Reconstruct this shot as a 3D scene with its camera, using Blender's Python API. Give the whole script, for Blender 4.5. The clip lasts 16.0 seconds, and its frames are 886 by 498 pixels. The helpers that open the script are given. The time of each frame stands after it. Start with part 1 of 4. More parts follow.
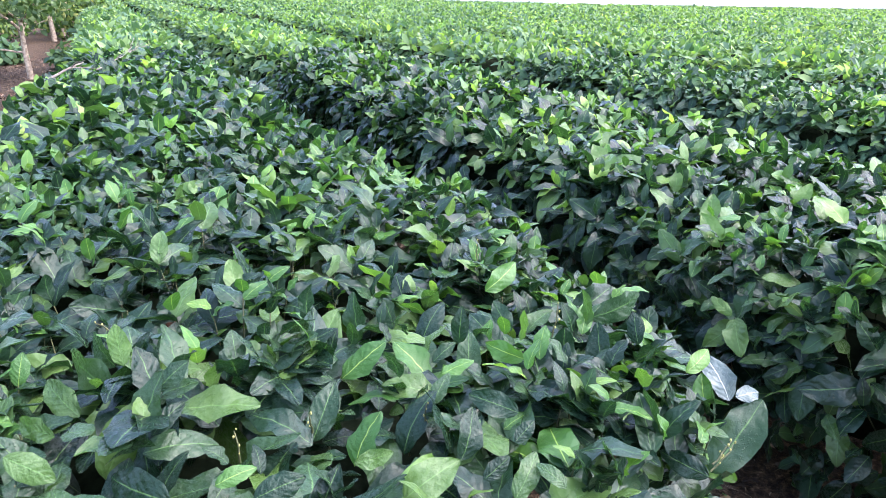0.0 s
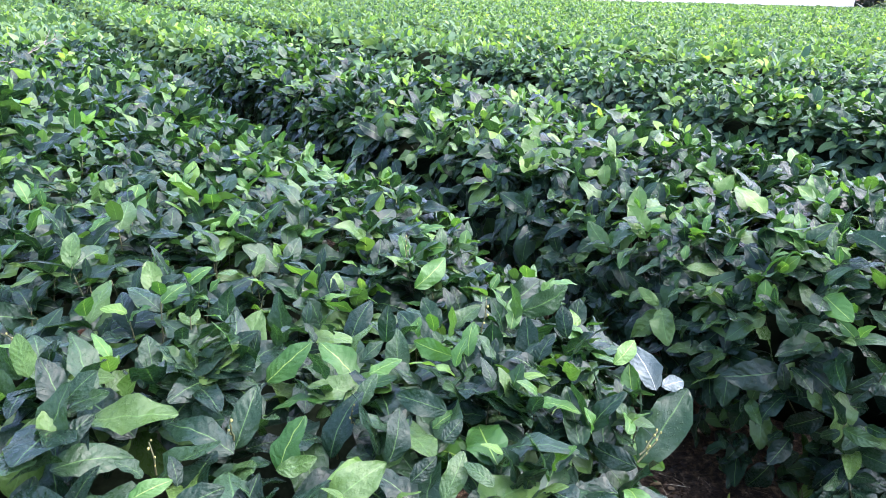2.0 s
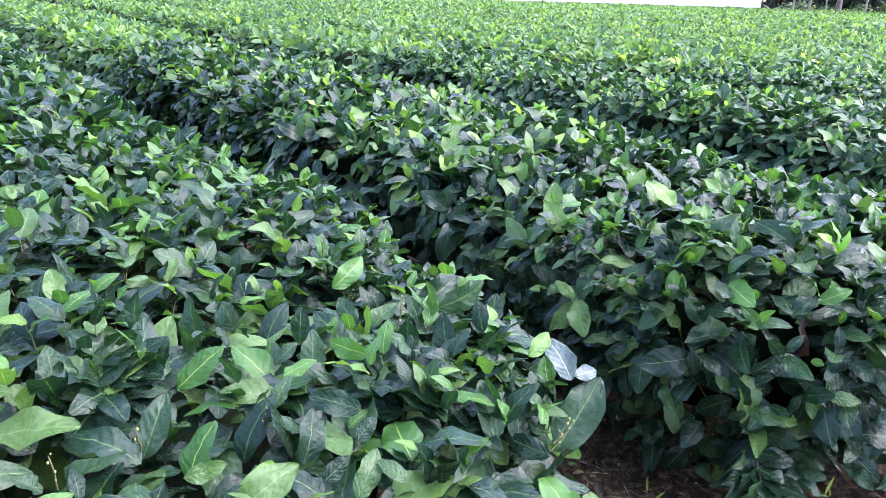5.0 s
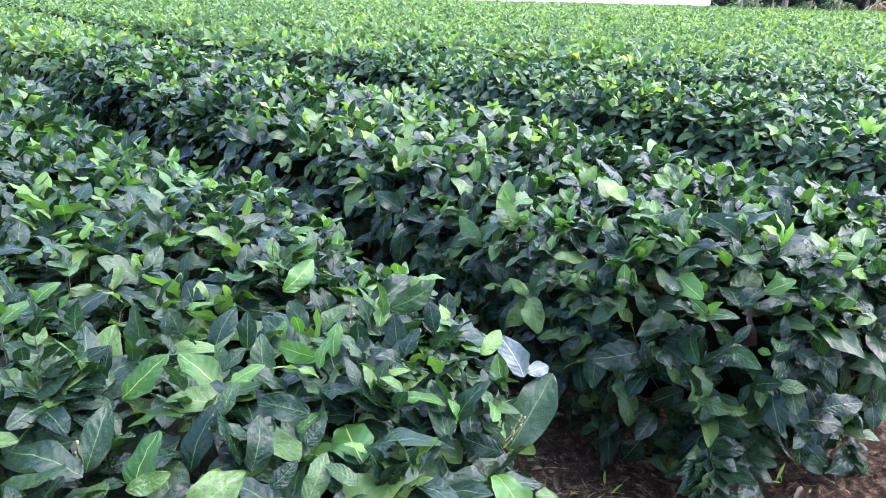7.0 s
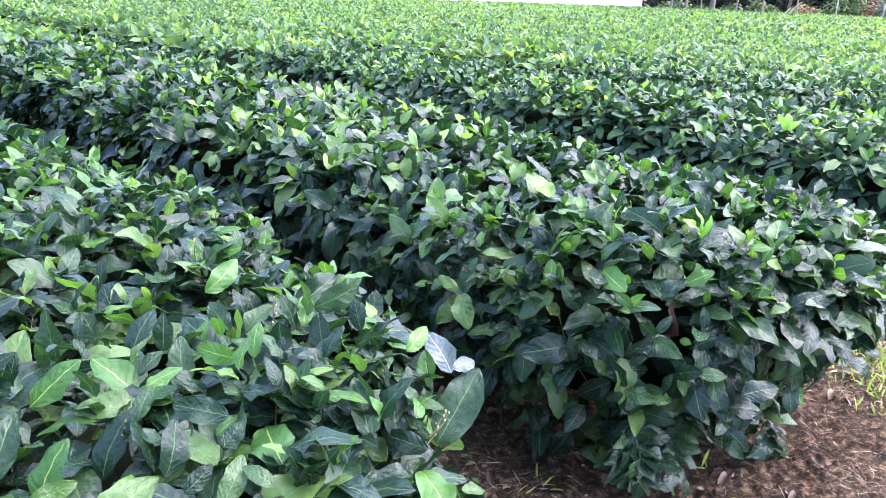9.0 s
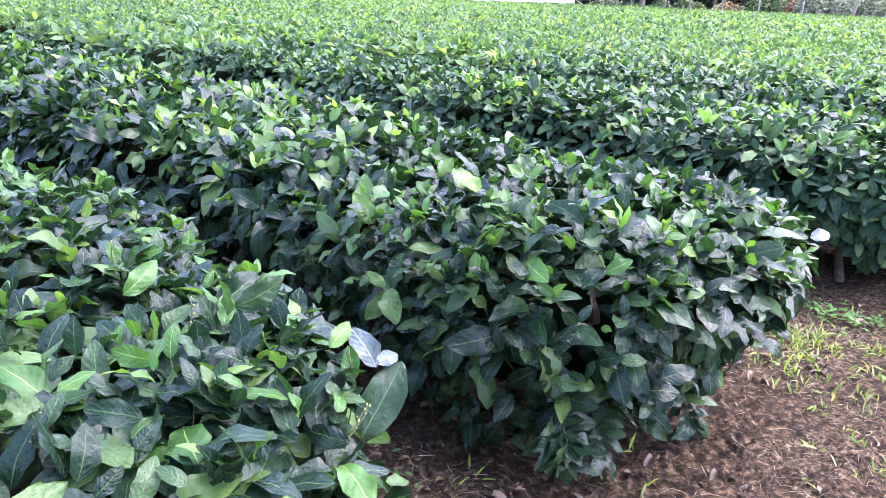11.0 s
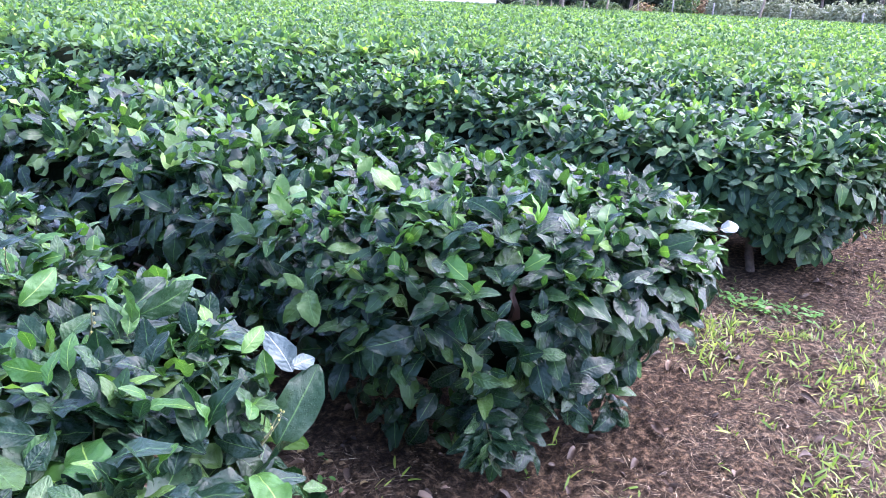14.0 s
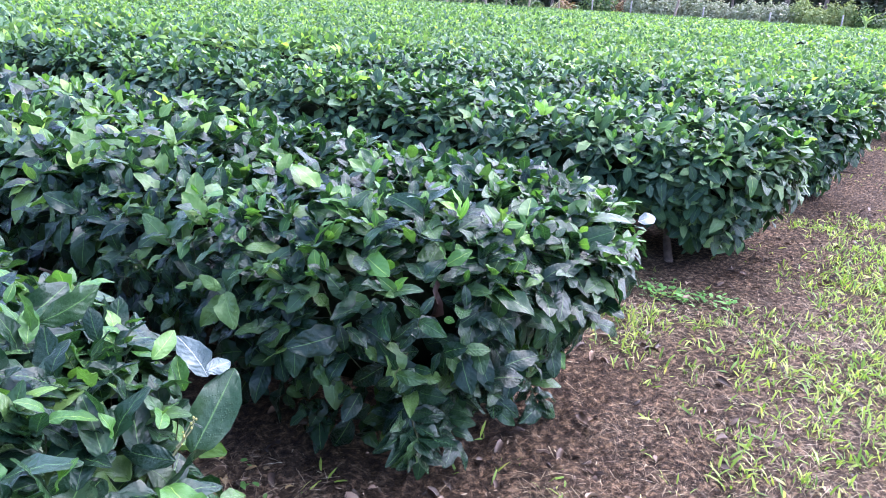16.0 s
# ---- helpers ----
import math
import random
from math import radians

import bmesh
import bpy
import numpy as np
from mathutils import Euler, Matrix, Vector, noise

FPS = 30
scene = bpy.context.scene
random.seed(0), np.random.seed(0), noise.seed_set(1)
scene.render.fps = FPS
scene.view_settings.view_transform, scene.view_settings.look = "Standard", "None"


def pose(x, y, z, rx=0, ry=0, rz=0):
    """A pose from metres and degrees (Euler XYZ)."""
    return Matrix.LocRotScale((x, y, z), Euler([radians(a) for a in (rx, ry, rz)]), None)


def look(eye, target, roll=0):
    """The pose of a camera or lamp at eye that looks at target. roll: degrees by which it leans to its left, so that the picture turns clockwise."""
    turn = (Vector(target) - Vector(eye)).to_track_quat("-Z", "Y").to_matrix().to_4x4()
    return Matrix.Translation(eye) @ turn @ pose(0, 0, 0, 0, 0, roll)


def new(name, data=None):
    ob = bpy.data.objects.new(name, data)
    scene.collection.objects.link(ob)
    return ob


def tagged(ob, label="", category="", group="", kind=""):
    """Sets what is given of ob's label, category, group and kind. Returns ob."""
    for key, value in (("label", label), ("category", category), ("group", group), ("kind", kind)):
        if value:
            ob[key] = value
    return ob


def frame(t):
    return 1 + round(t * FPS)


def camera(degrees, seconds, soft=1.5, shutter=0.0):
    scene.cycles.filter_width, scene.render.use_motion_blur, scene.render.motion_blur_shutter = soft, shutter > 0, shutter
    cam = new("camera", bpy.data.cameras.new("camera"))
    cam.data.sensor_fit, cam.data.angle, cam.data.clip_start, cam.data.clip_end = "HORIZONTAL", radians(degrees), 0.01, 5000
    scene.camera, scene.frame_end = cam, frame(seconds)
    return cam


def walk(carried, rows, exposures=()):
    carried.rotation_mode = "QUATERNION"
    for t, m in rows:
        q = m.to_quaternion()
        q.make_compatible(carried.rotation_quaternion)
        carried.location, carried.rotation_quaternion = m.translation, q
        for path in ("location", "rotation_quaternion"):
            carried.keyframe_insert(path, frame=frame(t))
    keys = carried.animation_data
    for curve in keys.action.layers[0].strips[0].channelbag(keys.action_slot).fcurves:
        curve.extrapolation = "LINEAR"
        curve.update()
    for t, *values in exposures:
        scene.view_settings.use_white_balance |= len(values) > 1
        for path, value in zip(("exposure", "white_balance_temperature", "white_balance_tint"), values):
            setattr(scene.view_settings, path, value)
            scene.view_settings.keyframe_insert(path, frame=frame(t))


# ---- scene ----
cam = camera(61.3, 16.0, soft=0.45)
METRES, EYE, TILT, LEAN, TURN = 0.25, 1.45, -19.0, -1.0, 0.0
ROWS = [
    (0.0, 0.0, 0.0, 0.0, 0.0, 0.0, -0.0),
    (0.5, 0.0176, 0.0272, 0.0053, -1.38, -0.14, 0.41),
    (1.0, 0.0556, 0.0584, 0.0131, -2.61, -0.17, 0.69),
    (1.5, 0.0754, 0.0829, 0.0143, -3.87, -0.4, 0.86),
    (2.0, 0.0926, 0.0934, 0.0185, -4.76, -0.49, 1.11),
    (2.5, 0.1148, 0.102, 0.0159, -5.49, -0.48, 1.37),
    (3.0, 0.1347, 0.1076, 0.0129, -6.39, -0.55, 1.52),
    (3.5, 0.1573, 0.1024, 0.0106, -7.35, -0.64, 1.67),
    (4.0, 0.1731, 0.0791, 0.006, -8.22, -0.6, 1.84),
    (6.5, 0.2969, 0.0609, -0.0135, -12.57, -0.84, 3.81),
    (7.0, 0.3181, 0.0625, -0.0132, -13.07, -0.82, 3.94),
    (7.5, 0.3459, 0.0657, -0.0087, -13.68, -0.84, 4.08),
    (8.0, 0.3644, 0.0596, -0.0093, -14.63, -0.79, 4.27),
    (8.5, 0.4113, 0.0476, -0.023, -16.04, -0.89, 4.45),
    (9.0, 0.4555, 0.0388, -0.0399, -17.59, -1.27, 4.75),
    (9.5, 0.4902, 0.0145, -0.0501, -18.72, -1.49, 5.12),
    (10.0, 0.5394, -0.0257, -0.0646, -20.1, -1.64, 5.5),
    (12.5, 0.6559, -0.1037, -0.0829, -24.48, -2.0, 6.73),
    (13.0, 0.6848, -0.0943, -0.0864, -25.64, -2.0, 6.95),
    (13.5, 0.7059, -0.073, -0.0936, -26.63, -2.26, 7.1),
    (14.0, 0.7312, -0.0525, -0.1018, -27.63, -2.59, 7.19),
    (14.5, 0.7622, -0.0377, -0.1041, -29.33, -2.82, 7.46),
    (15.0, 0.7901, -0.0259, -0.1095, -30.57, -3.11, 7.62),
    (15.5, 0.8166, -0.014, -0.1179, -31.88, -3.39, 7.87),
    (16.0, 0.8405, -0.0242, -0.1201, -33.15, -3.58, 8.14),
]
EXPOSURES = [(0.0, 2.86, 6050, 30), (7.5, 2.87, 5880, 31), (8.4, 2.96, 5880, 32), (9.0, 3.08, 5900, 34), (10.2, 3.09, 5920, 40), (12.5, 2.98, 5620, 40), (16.0, 2.91, 5570, 35)]
walk(cam, [(t, pose(0, 0, EYE, TILT, LEAN, TURN) @ pose(METRES * x, METRES * y, METRES * z, 90 + pitch, roll, yaw)) for t, x, y, z, yaw, pitch, roll in ROWS], EXPOSURES)

# ---- light: hazy bright sky, veiled sun over the headland ----
SUN_AZ, SUN_EL = 95.0, 55.0       # degrees clockwise from +y, and above the horizon
world = bpy.data.worlds.new("sky")
scene.world = world
world.use_nodes = True
wn, wl = world.node_tree.nodes, world.node_tree.links
sky = wn.new("ShaderNodeTexSky")
sky.sky_type = "NISHITA"
sky.sun_disc = False
sky.sun_elevation, sky.sun_rotation = radians(SUN_EL), radians(SUN_AZ)
sky.air_density, sky.dust_density, sky.ozone_density = 1.0, 3.0, 1.0
wn["Background"].inputs[1].default_value = 0.145
wl.new(sky.outputs[0], wn["Background"].inputs[0])
sun_data = bpy.data.lights.new("sun", "SUN")
sun_data.energy, sun_data.angle, sun_data.color = 1.33, radians(100), (1.0, 0.97, 0.9)
sun = new("sun", sun_data)
sun_way = Vector((math.sin(radians(SUN_AZ)) * math.cos(radians(SUN_EL)), math.cos(radians(SUN_AZ)) * math.cos(radians(SUN_EL)), math.sin(radians(SUN_EL))))
sun.matrix_world = look(sun_way * 50, (0, 0, 0))


# ---- materials ----
class Nodes:
    """A short way to write node trees."""

    def __init__(self, name):
        self.mat = bpy.data.materials.new(name)
        self.mat.use_nodes = True
        self.tree = self.mat.node_tree
        self.n = self.tree.nodes
        self.bsdf = self.n["Principled BSDF"]
        self.out = self.n["Material Output"]

    def put(self, socket, value):
        if isinstance(value, bpy.types.NodeSocket):
            self.tree.links.new(value, socket)
        else:
            socket.default_value = value

    def set(self, name, value):
        self.put(self.bsdf.inputs[name], value)

    def coord(self, which="Object"):
        return self.n.new("ShaderNodeTexCoord").outputs[which]

    def math(self, op, a, b=0.0, clamp=False):
        m = self.n.new("ShaderNodeMath")
        m.operation, m.use_clamp = op, clamp
        self.put(m.inputs[0], a)
        self.put(m.inputs[1], b)
        return m.outputs[0]

    def noise(self, scale, detail=4.0, vec=None, rough=0.55, which="Fac"):
        t = self.n.new("ShaderNodeTexNoise")
        t.inputs["Scale"].default_value, t.inputs["Detail"].default_value, t.inputs["Roughness"].default_value = scale, detail, rough
        self.tree.links.new(vec or self.coord(), t.inputs["Vector"])
        return t.outputs[which]

    def ramp(self, fac, stops):
        r = self.n.new("ShaderNodeValToRGB")
        e = r.color_ramp.elements
        while len(e) < len(stops):
            e.new(0.5)
        for k, (p, c) in zip(e, stops):
            k.position, k.color = p, (*c, 1)
        self.put(r.inputs[0], fac)
        return r.outputs[0]

    def mix(self, fac, a, b, kind="MIX"):
        m = self.n.new("ShaderNodeMix")
        m.data_type, m.blend_type = "RGBA", kind
        self.put(m.inputs[0], fac)
        for s, v in ((m.inputs[6], a), (m.inputs[7], b)):
            self.put(s, (*v, 1) if isinstance(v, tuple) and len(v) == 3 else v)
        return m.outputs[2]

    def bump(self, height, strength, distance, normal=None):
        b = self.n.new("ShaderNodeBump")
        b.inputs["Strength"].default_value, b.inputs["Distance"].default_value = strength, distance
        self.put(b.inputs["Height"], height)
        if normal:
            self.put(b.inputs["Normal"], normal)
        return b.outputs[0]

    def piece_random(self):
        """A random number for each leaf, joined or an object of its own."""
        a = self.n.new("ShaderNodeObjectInfo").outputs["Random"]
        b = self.n.new("ShaderNodeNewGeometry").outputs["Random Per Island"]
        return self.math("FRACT", self.math("ADD", a, b))


def leaf_material(name, greens, rib, rough, see_through, glow_green, spots=0.0, fine=True, coat=0.08, gloss=0.33):
    m = Nodes(name)
    r = m.piece_random()
    base = m.ramp(r, greens)
    big = m.noise(7.0, 3)
    base = m.mix(m.math("MULTIPLY", big, 0.5), base, m.mix(1.0, base, (0.6, 0.75, 0.5), "MULTIPLY"))
    if fine:
        sep = m.n.new("ShaderNodeSeparateXYZ")
        m.tree.links.new(m.coord("UV"), sep.inputs[0])
        u, v = sep.outputs[0], sep.outputs[1]
        off = m.math("ABSOLUTE", m.math("SUBTRACT", u, 0.5))
        rib_mask = m.math("SUBTRACT", 1.0, m.math("MULTIPLY", off, 38.0), True)
        sway = m.math("MULTIPLY", m.noise(9.0, 2), 5.0)
        vein = m.math("SINE", m.math("ADD", sway, m.math("SUBTRACT", m.math("MULTIPLY", v, 40.0), m.math("MULTIPLY", off, 22.0))))
        vein_mask = m.math("MULTIPLY", m.math("SUBTRACT", vein, 0.86, True), 3.0, True)
        base = m.mix(m.math("MULTIPLY", rib_mask, 0.75), base, rib)
        base = m.mix(m.math("MULTIPLY", vein_mask, 0.04), base, rib)
        spot = m.math("MULTIPLY", m.math("SUBTRACT", m.noise(60.0, 3), 0.7, True), 6.0, True)
        base = m.mix(m.math("MULTIPLY", spot, spots), base, (0.16, 0.12, 0.05))
        flat = m.n.new("ShaderNodeCombineXYZ")
        m.put(flat.inputs[0], m.math("MULTIPLY", u, 0.5))
        m.put(flat.inputs[1], v)
        m.put(flat.inputs[2], m.math("MULTIPLY", r, 40.0))
        drops = m.n.new("ShaderNodeTexVoronoi")
        drops.inputs["Scale"].default_value = 38.0
        m.tree.links.new(flat.outputs[0], drops.inputs["Vector"])
        wet = m.math("MULTIPLY", m.math("SUBTRACT", m.noise(3.0, 1, flat.outputs[0]), 0.36, True), 5.0, True)
        bead = m.math("MULTIPLY", m.math("SUBTRACT", 0.34, drops.outputs["Distance"], True), wet)
        quilt = m.math("ADD", m.math("MULTIPLY", m.noise(5.0, 1, flat.outputs[0]), 0.9), m.math("MULTIPLY", m.noise(13.0, 2, flat.outputs[0]), 0.42))
        relief = m.math("ADD", m.math("MULTIPLY", vein, -0.055), m.math("MULTIPLY", quilt, 0.85))
        normal = m.bump(relief, 0.65, 0.006)
        normal = m.bump(bead, 0.7, 0.0045, normal)
        m.set("Normal", normal)
    m.set("Base Color", base)
    m.set("Roughness", m.math("ADD", rough - 0.1, m.math("MULTIPLY", m.noise(18.0, 2), 0.22)))
    m.set("Specular IOR Level", gloss)
    m.set("Specular Tint", (0.88, 1.0, 0.95, 1.0))
    m.set("Coat Weight", coat)
    m.set("Coat Roughness", 0.25)
    glow = m.n.new("ShaderNodeBsdfTranslucent")
    m.put(glow.inputs["Color"], m.mix(1.0, base, (*glow_green,), "MULTIPLY"))
    both = m.n.new("ShaderNodeMixShader")
    both.inputs[0].default_value = see_through
    m.tree.links.new(m.bsdf.outputs[0], both.inputs[1])
    m.tree.links.new(glow.outputs[0], both.inputs[2])
    m.tree.links.new(both.outputs[0], m.out.inputs["Surface"])
    return m.mat


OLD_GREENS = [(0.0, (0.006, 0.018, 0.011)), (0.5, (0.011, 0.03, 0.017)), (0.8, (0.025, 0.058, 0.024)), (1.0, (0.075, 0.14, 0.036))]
YOUNG_GREENS = [(0.0, (0.028, 0.09, 0.02)), (0.55, (0.05, 0.14, 0.026)), (0.85, (0.08, 0.18, 0.034)), (1.0, (0.11, 0.21, 0.042))]
LIMES = [(0.0, (0.06, 0.14, 0.04)), (0.5, (0.12, 0.23, 0.055)), (0.85, (0.19, 0.32, 0.07)), (1.0, (0.27, 0.39, 0.09))]
# Paler, bluer greens of the distant rows: haze painted into the leaf colour.
HAZED_GREENS = [(0.0, (0.03, 0.072, 0.044)), (0.5, (0.068, 0.13, 0.064)), (1.0, (0.14, 0.21, 0.08))]
OLD_LEAF = leaf_material("mature_tea_leaf", OLD_GREENS,
                         (0.1, 0.2, 0.06), 0.27, 0.17, (2.0, 2.7, 0.9), 0.5, coat=0.0, gloss=0.25)
# Lighter, matter copy of the mature leaf with farther rows' brightness painted in.
LIT_LEAF = leaf_material("lit_mature_tea_leaf", [(0.0, (0.012, 0.033, 0.021)), (0.45, (0.022, 0.055, 0.031)), (0.8, (0.04, 0.088, 0.038)), (1.0, (0.08, 0.145, 0.05))],
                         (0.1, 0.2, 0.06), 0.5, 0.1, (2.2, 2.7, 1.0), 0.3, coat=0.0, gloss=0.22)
YOUNG_LEAF = leaf_material("young_tea_leaf", YOUNG_GREENS,
                           (0.3, 0.45, 0.1), 0.4, 0.3, (1.6, 1.7, 0.8), 0.1)
LIME_SHOOT = leaf_material("lime_tea_shoot", LIMES, (0.3, 0.45, 0.1), 0.4, 0.38, (1.6, 1.7, 0.8), 0.1)
FAR_OLD = leaf_material("hazed_tea_leaf", HAZED_GREENS,
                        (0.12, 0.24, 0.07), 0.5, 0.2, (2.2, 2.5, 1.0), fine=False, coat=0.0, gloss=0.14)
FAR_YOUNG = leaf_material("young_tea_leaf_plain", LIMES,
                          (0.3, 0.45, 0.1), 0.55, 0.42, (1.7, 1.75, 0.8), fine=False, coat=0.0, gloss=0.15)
WOOD_LEAF = leaf_material("woodland_leaf", [(0.0, (0.02, 0.05, 0.015)), (0.5, (0.05, 0.1, 0.03)), (0.85, (0.1, 0.16, 0.05)), (1.0, (0.2, 0.2, 0.08))],
                          (0.1, 0.2, 0.05), 0.5, 0.25, (1.6, 1.8, 0.8), fine=False)
# Darkened copy of the woodland leaf; the far wood's shade is painted in.
SHADED_LEAF = leaf_material("shaded_wood_leaf", [(0.0, (0.01, 0.018, 0.012)), (0.6, (0.02, 0.034, 0.02)), (1.0, (0.045, 0.06, 0.03))],
                          (0.1, 0.2, 0.05), 0.7, 0.1, (1.4, 1.6, 0.8), fine=False, coat=0.0, gloss=0.2)
PALE_LEAF = leaf_material("pale_scrub_leaf", [(0.0, (0.13, 0.16, 0.1)), (0.5, (0.19, 0.22, 0.145)), (1.0, (0.26, 0.28, 0.19))],
                          (0.2, 0.3, 0.1), 0.55, 0.25, (1.3, 1.4, 0.8), fine=False)
YELLOW_SCRUB = leaf_material("yellow_green_scrub_leaf", [(0.0, (0.11, 0.16, 0.055)), (0.5, (0.18, 0.24, 0.085)), (1.0, (0.28, 0.33, 0.13))],
                             (0.2, 0.3, 0.1), 0.55, 0.3, (1.4, 1.4, 0.7), fine=False, coat=0.0)
OLIVE_LEAF = leaf_material("olive_scrub_leaf", [(0.0, (0.02, 0.045, 0.015)), (0.5, (0.06, 0.12, 0.03)), (0.85, (0.14, 0.21, 0.05)), (1.0, (0.26, 0.27, 0.08))],
                           (0.2, 0.3, 0.1), 0.6, 0.3, (1.4, 1.4, 0.7), fine=False, coat=0.0, gloss=0.25)
DEAD_LEAF = leaf_material("dead_brown_leaf", [(0.0, (0.035, 0.017, 0.011)), (1.0, (0.09, 0.042, 0.026))], (0.2, 0.12, 0.07), 0.6, 0.06, (1.2, 1.0, 0.7), fine=False, coat=0.0)
RUST_LEAF = leaf_material("withered_leaf", [(0.0, (0.11, 0.07, 0.035)), (0.5, (0.2, 0.13, 0.06)), (1.0, (0.32, 0.24, 0.11))],
                          (0.3, 0.2, 0.1), 0.7, 0.15, (1.3, 1.0, 0.6), fine=False)
GRASS = leaf_material("lime_grass_blade", [(0.0, (0.09, 0.17, 0.03)), (0.5, (0.19, 0.29, 0.045)), (0.9, (0.33, 0.4, 0.08)), (1.0, (0.42, 0.38, 0.17))],
                      (0.3, 0.4, 0.1), 0.5, 0.35, (1.5, 1.6, 0.7), fine=False)
RUST_DARK = leaf_material("rotting_leaf", [(0.0, (0.03, 0.018, 0.012)), (0.7, (0.11, 0.07, 0.048)), (1.0, (0.32, 0.22, 0.15))],
                          (0.2, 0.15, 0.1), 0.6, 0.05, (1.2, 1.0, 0.7), fine=False)
LIME_LEAF = leaf_material("fresh_lime_leaf", [(0.0, (0.1, 0.27, 0.03)), (1.0, (0.2, 0.38, 0.05))], (0.4, 0.5, 0.15), 0.36, 0.4, (1.4, 1.4, 0.8))
WEED = leaf_material("soft_weed_leaf", [(0.0, (0.05, 0.14, 0.03)), (1.0, (0.12, 0.28, 0.06))], (0.2, 0.3, 0.1), 0.55, 0.3, (1.5, 1.6, 0.7), fine=False, coat=0.0)
BANANA = leaf_material("banana_leaf", [(0.0, (0.16, 0.3, 0.06)), (1.0, (0.3, 0.42, 0.14))], (0.4, 0.45, 0.2), 0.4, 0.35, (1.4, 1.5, 0.8), fine=False)
# Grey-blue base colour paints the sky's sheen onto a green leaf.
SKY_SHEEN_LEAF = leaf_material("sky_sheen_leaf", [(0.0, (0.055, 0.085, 0.085)), (1.0, (0.085, 0.12, 0.12))], (0.5, 0.55, 0.5), 0.3, 0.15, (1.1, 1.1, 1.0))


def bark(name, dark, light, scale, rough=0.85):
    m = Nodes(name)
    streak = m.noise(scale, 6)
    m.set("Base Color", m.ramp(streak, [(0.3, dark), (0.7, light)]))
    m.set("Roughness", rough)
    m.set("Specular IOR Level", 0.2 if rough < 1 else 0.0)
    m.set("Normal", m.bump(m.noise(scale * 3, 5), 0.6, 0.004))
    return m.mat


STEM = bark("tea_stem_bark", (0.035, 0.026, 0.02), (0.13, 0.1, 0.075), 25)
TWIG = bark("green_brown_twig", (0.025, 0.04, 0.014), (0.085, 0.085, 0.035), 60, 0.6)
# Near-black colour painted in place of the shade between a hedge's leaves.
CORE = bark("hedge_shade", (0.005, 0.008, 0.0045), (0.014, 0.02, 0.011), 40, 1.0)
PALE_BARK = bark("pale_lichen_bark", (0.1, 0.07, 0.045), (0.42, 0.36, 0.26), 22)
GREY_POST = bark("grey_weathered_post", (0.16, 0.15, 0.13), (0.36, 0.35, 0.32), 10)
DEAD_WOOD = bark("weathered_grey_wood", (0.07, 0.06, 0.05), (0.22, 0.2, 0.17), 30)
DARK_BARK = bark("dark_bark", (0.06, 0.05, 0.04), (0.2, 0.17, 0.14), 6)
STRAW = leaf_material("dry_straw", [(0.0, (0.012, 0.008, 0.005)), (0.4, (0.08, 0.054, 0.034)), (0.75, (0.26, 0.19, 0.12)), (1.0, (0.5, 0.41, 0.28))], (0.3, 0.2, 0.1), 0.85, 0.05, (1, 1, 1), fine=False)


def soil():
    m = Nodes("damp_soil_with_mulch")
    c = m.coord()
    a, b, fine = m.noise(1.3, 4, c), m.noise(38.0, 6, c, 0.7), m.noise(170.0, 4, c, 0.75)
    col = m.ramp(b, [(0.38, (0.007, 0.005, 0.003)), (0.52, (0.055, 0.039, 0.024)), (0.66, (0.23, 0.165, 0.1))])
    col = m.mix(m.math("MULTIPLY", fine, 0.7), col, m.mix(1.0, col, (2.0, 1.9, 1.7), "MULTIPLY"))
    col = m.mix(m.math("MULTIPLY", m.math("SUBTRACT", a, 0.42, True), 1.2, True), col, (0.1, 0.07, 0.042))
    humus = m.math("MULTIPLY", m.math("SUBTRACT", m.noise(9.0, 6, c, 0.7), 0.5, True), 6.0, True)
    col = m.mix(m.math("MULTIPLY", humus, 0.8), col, (0.012, 0.0085, 0.006))
    m.set("Base Color", col)
    m.set("Roughness", 0.9)
    m.set("Specular IOR Level", 0.12)
    m.set("Normal", m.bump(fine, 1.0, 0.016, m.bump(b, 1.0, 0.06)))
    return m.mat


SOIL = soil()


def wall_paint():
    m = Nodes("white_wall_with_rust_streaks")
    c = m.coord()
    mp = m.n.new("ShaderNodeMapping")
    mp.inputs["Scale"].default_value = (1.0, 1.0, 0.12)
    m.tree.links.new(c, mp.inputs[0])
    streak = m.math("MULTIPLY", m.math("SUBTRACT", m.noise(1.1, 4, mp.outputs[0]), 0.56, True), 5.0, True)
    m.set("Base Color", m.mix(m.math("MULTIPLY", streak, 0.75), (0.82, 0.81, 0.79), (0.5, 0.32, 0.22)))
    m.set("Roughness", 0.6)
    return m.mat


BUD = bark("yellow_bud", (0.18, 0.19, 0.05), (0.34, 0.32, 0.11), 90, 0.5)
WALL = wall_paint()

# ---- meshes from arrays ----
rng = np.random.default_rng(7)


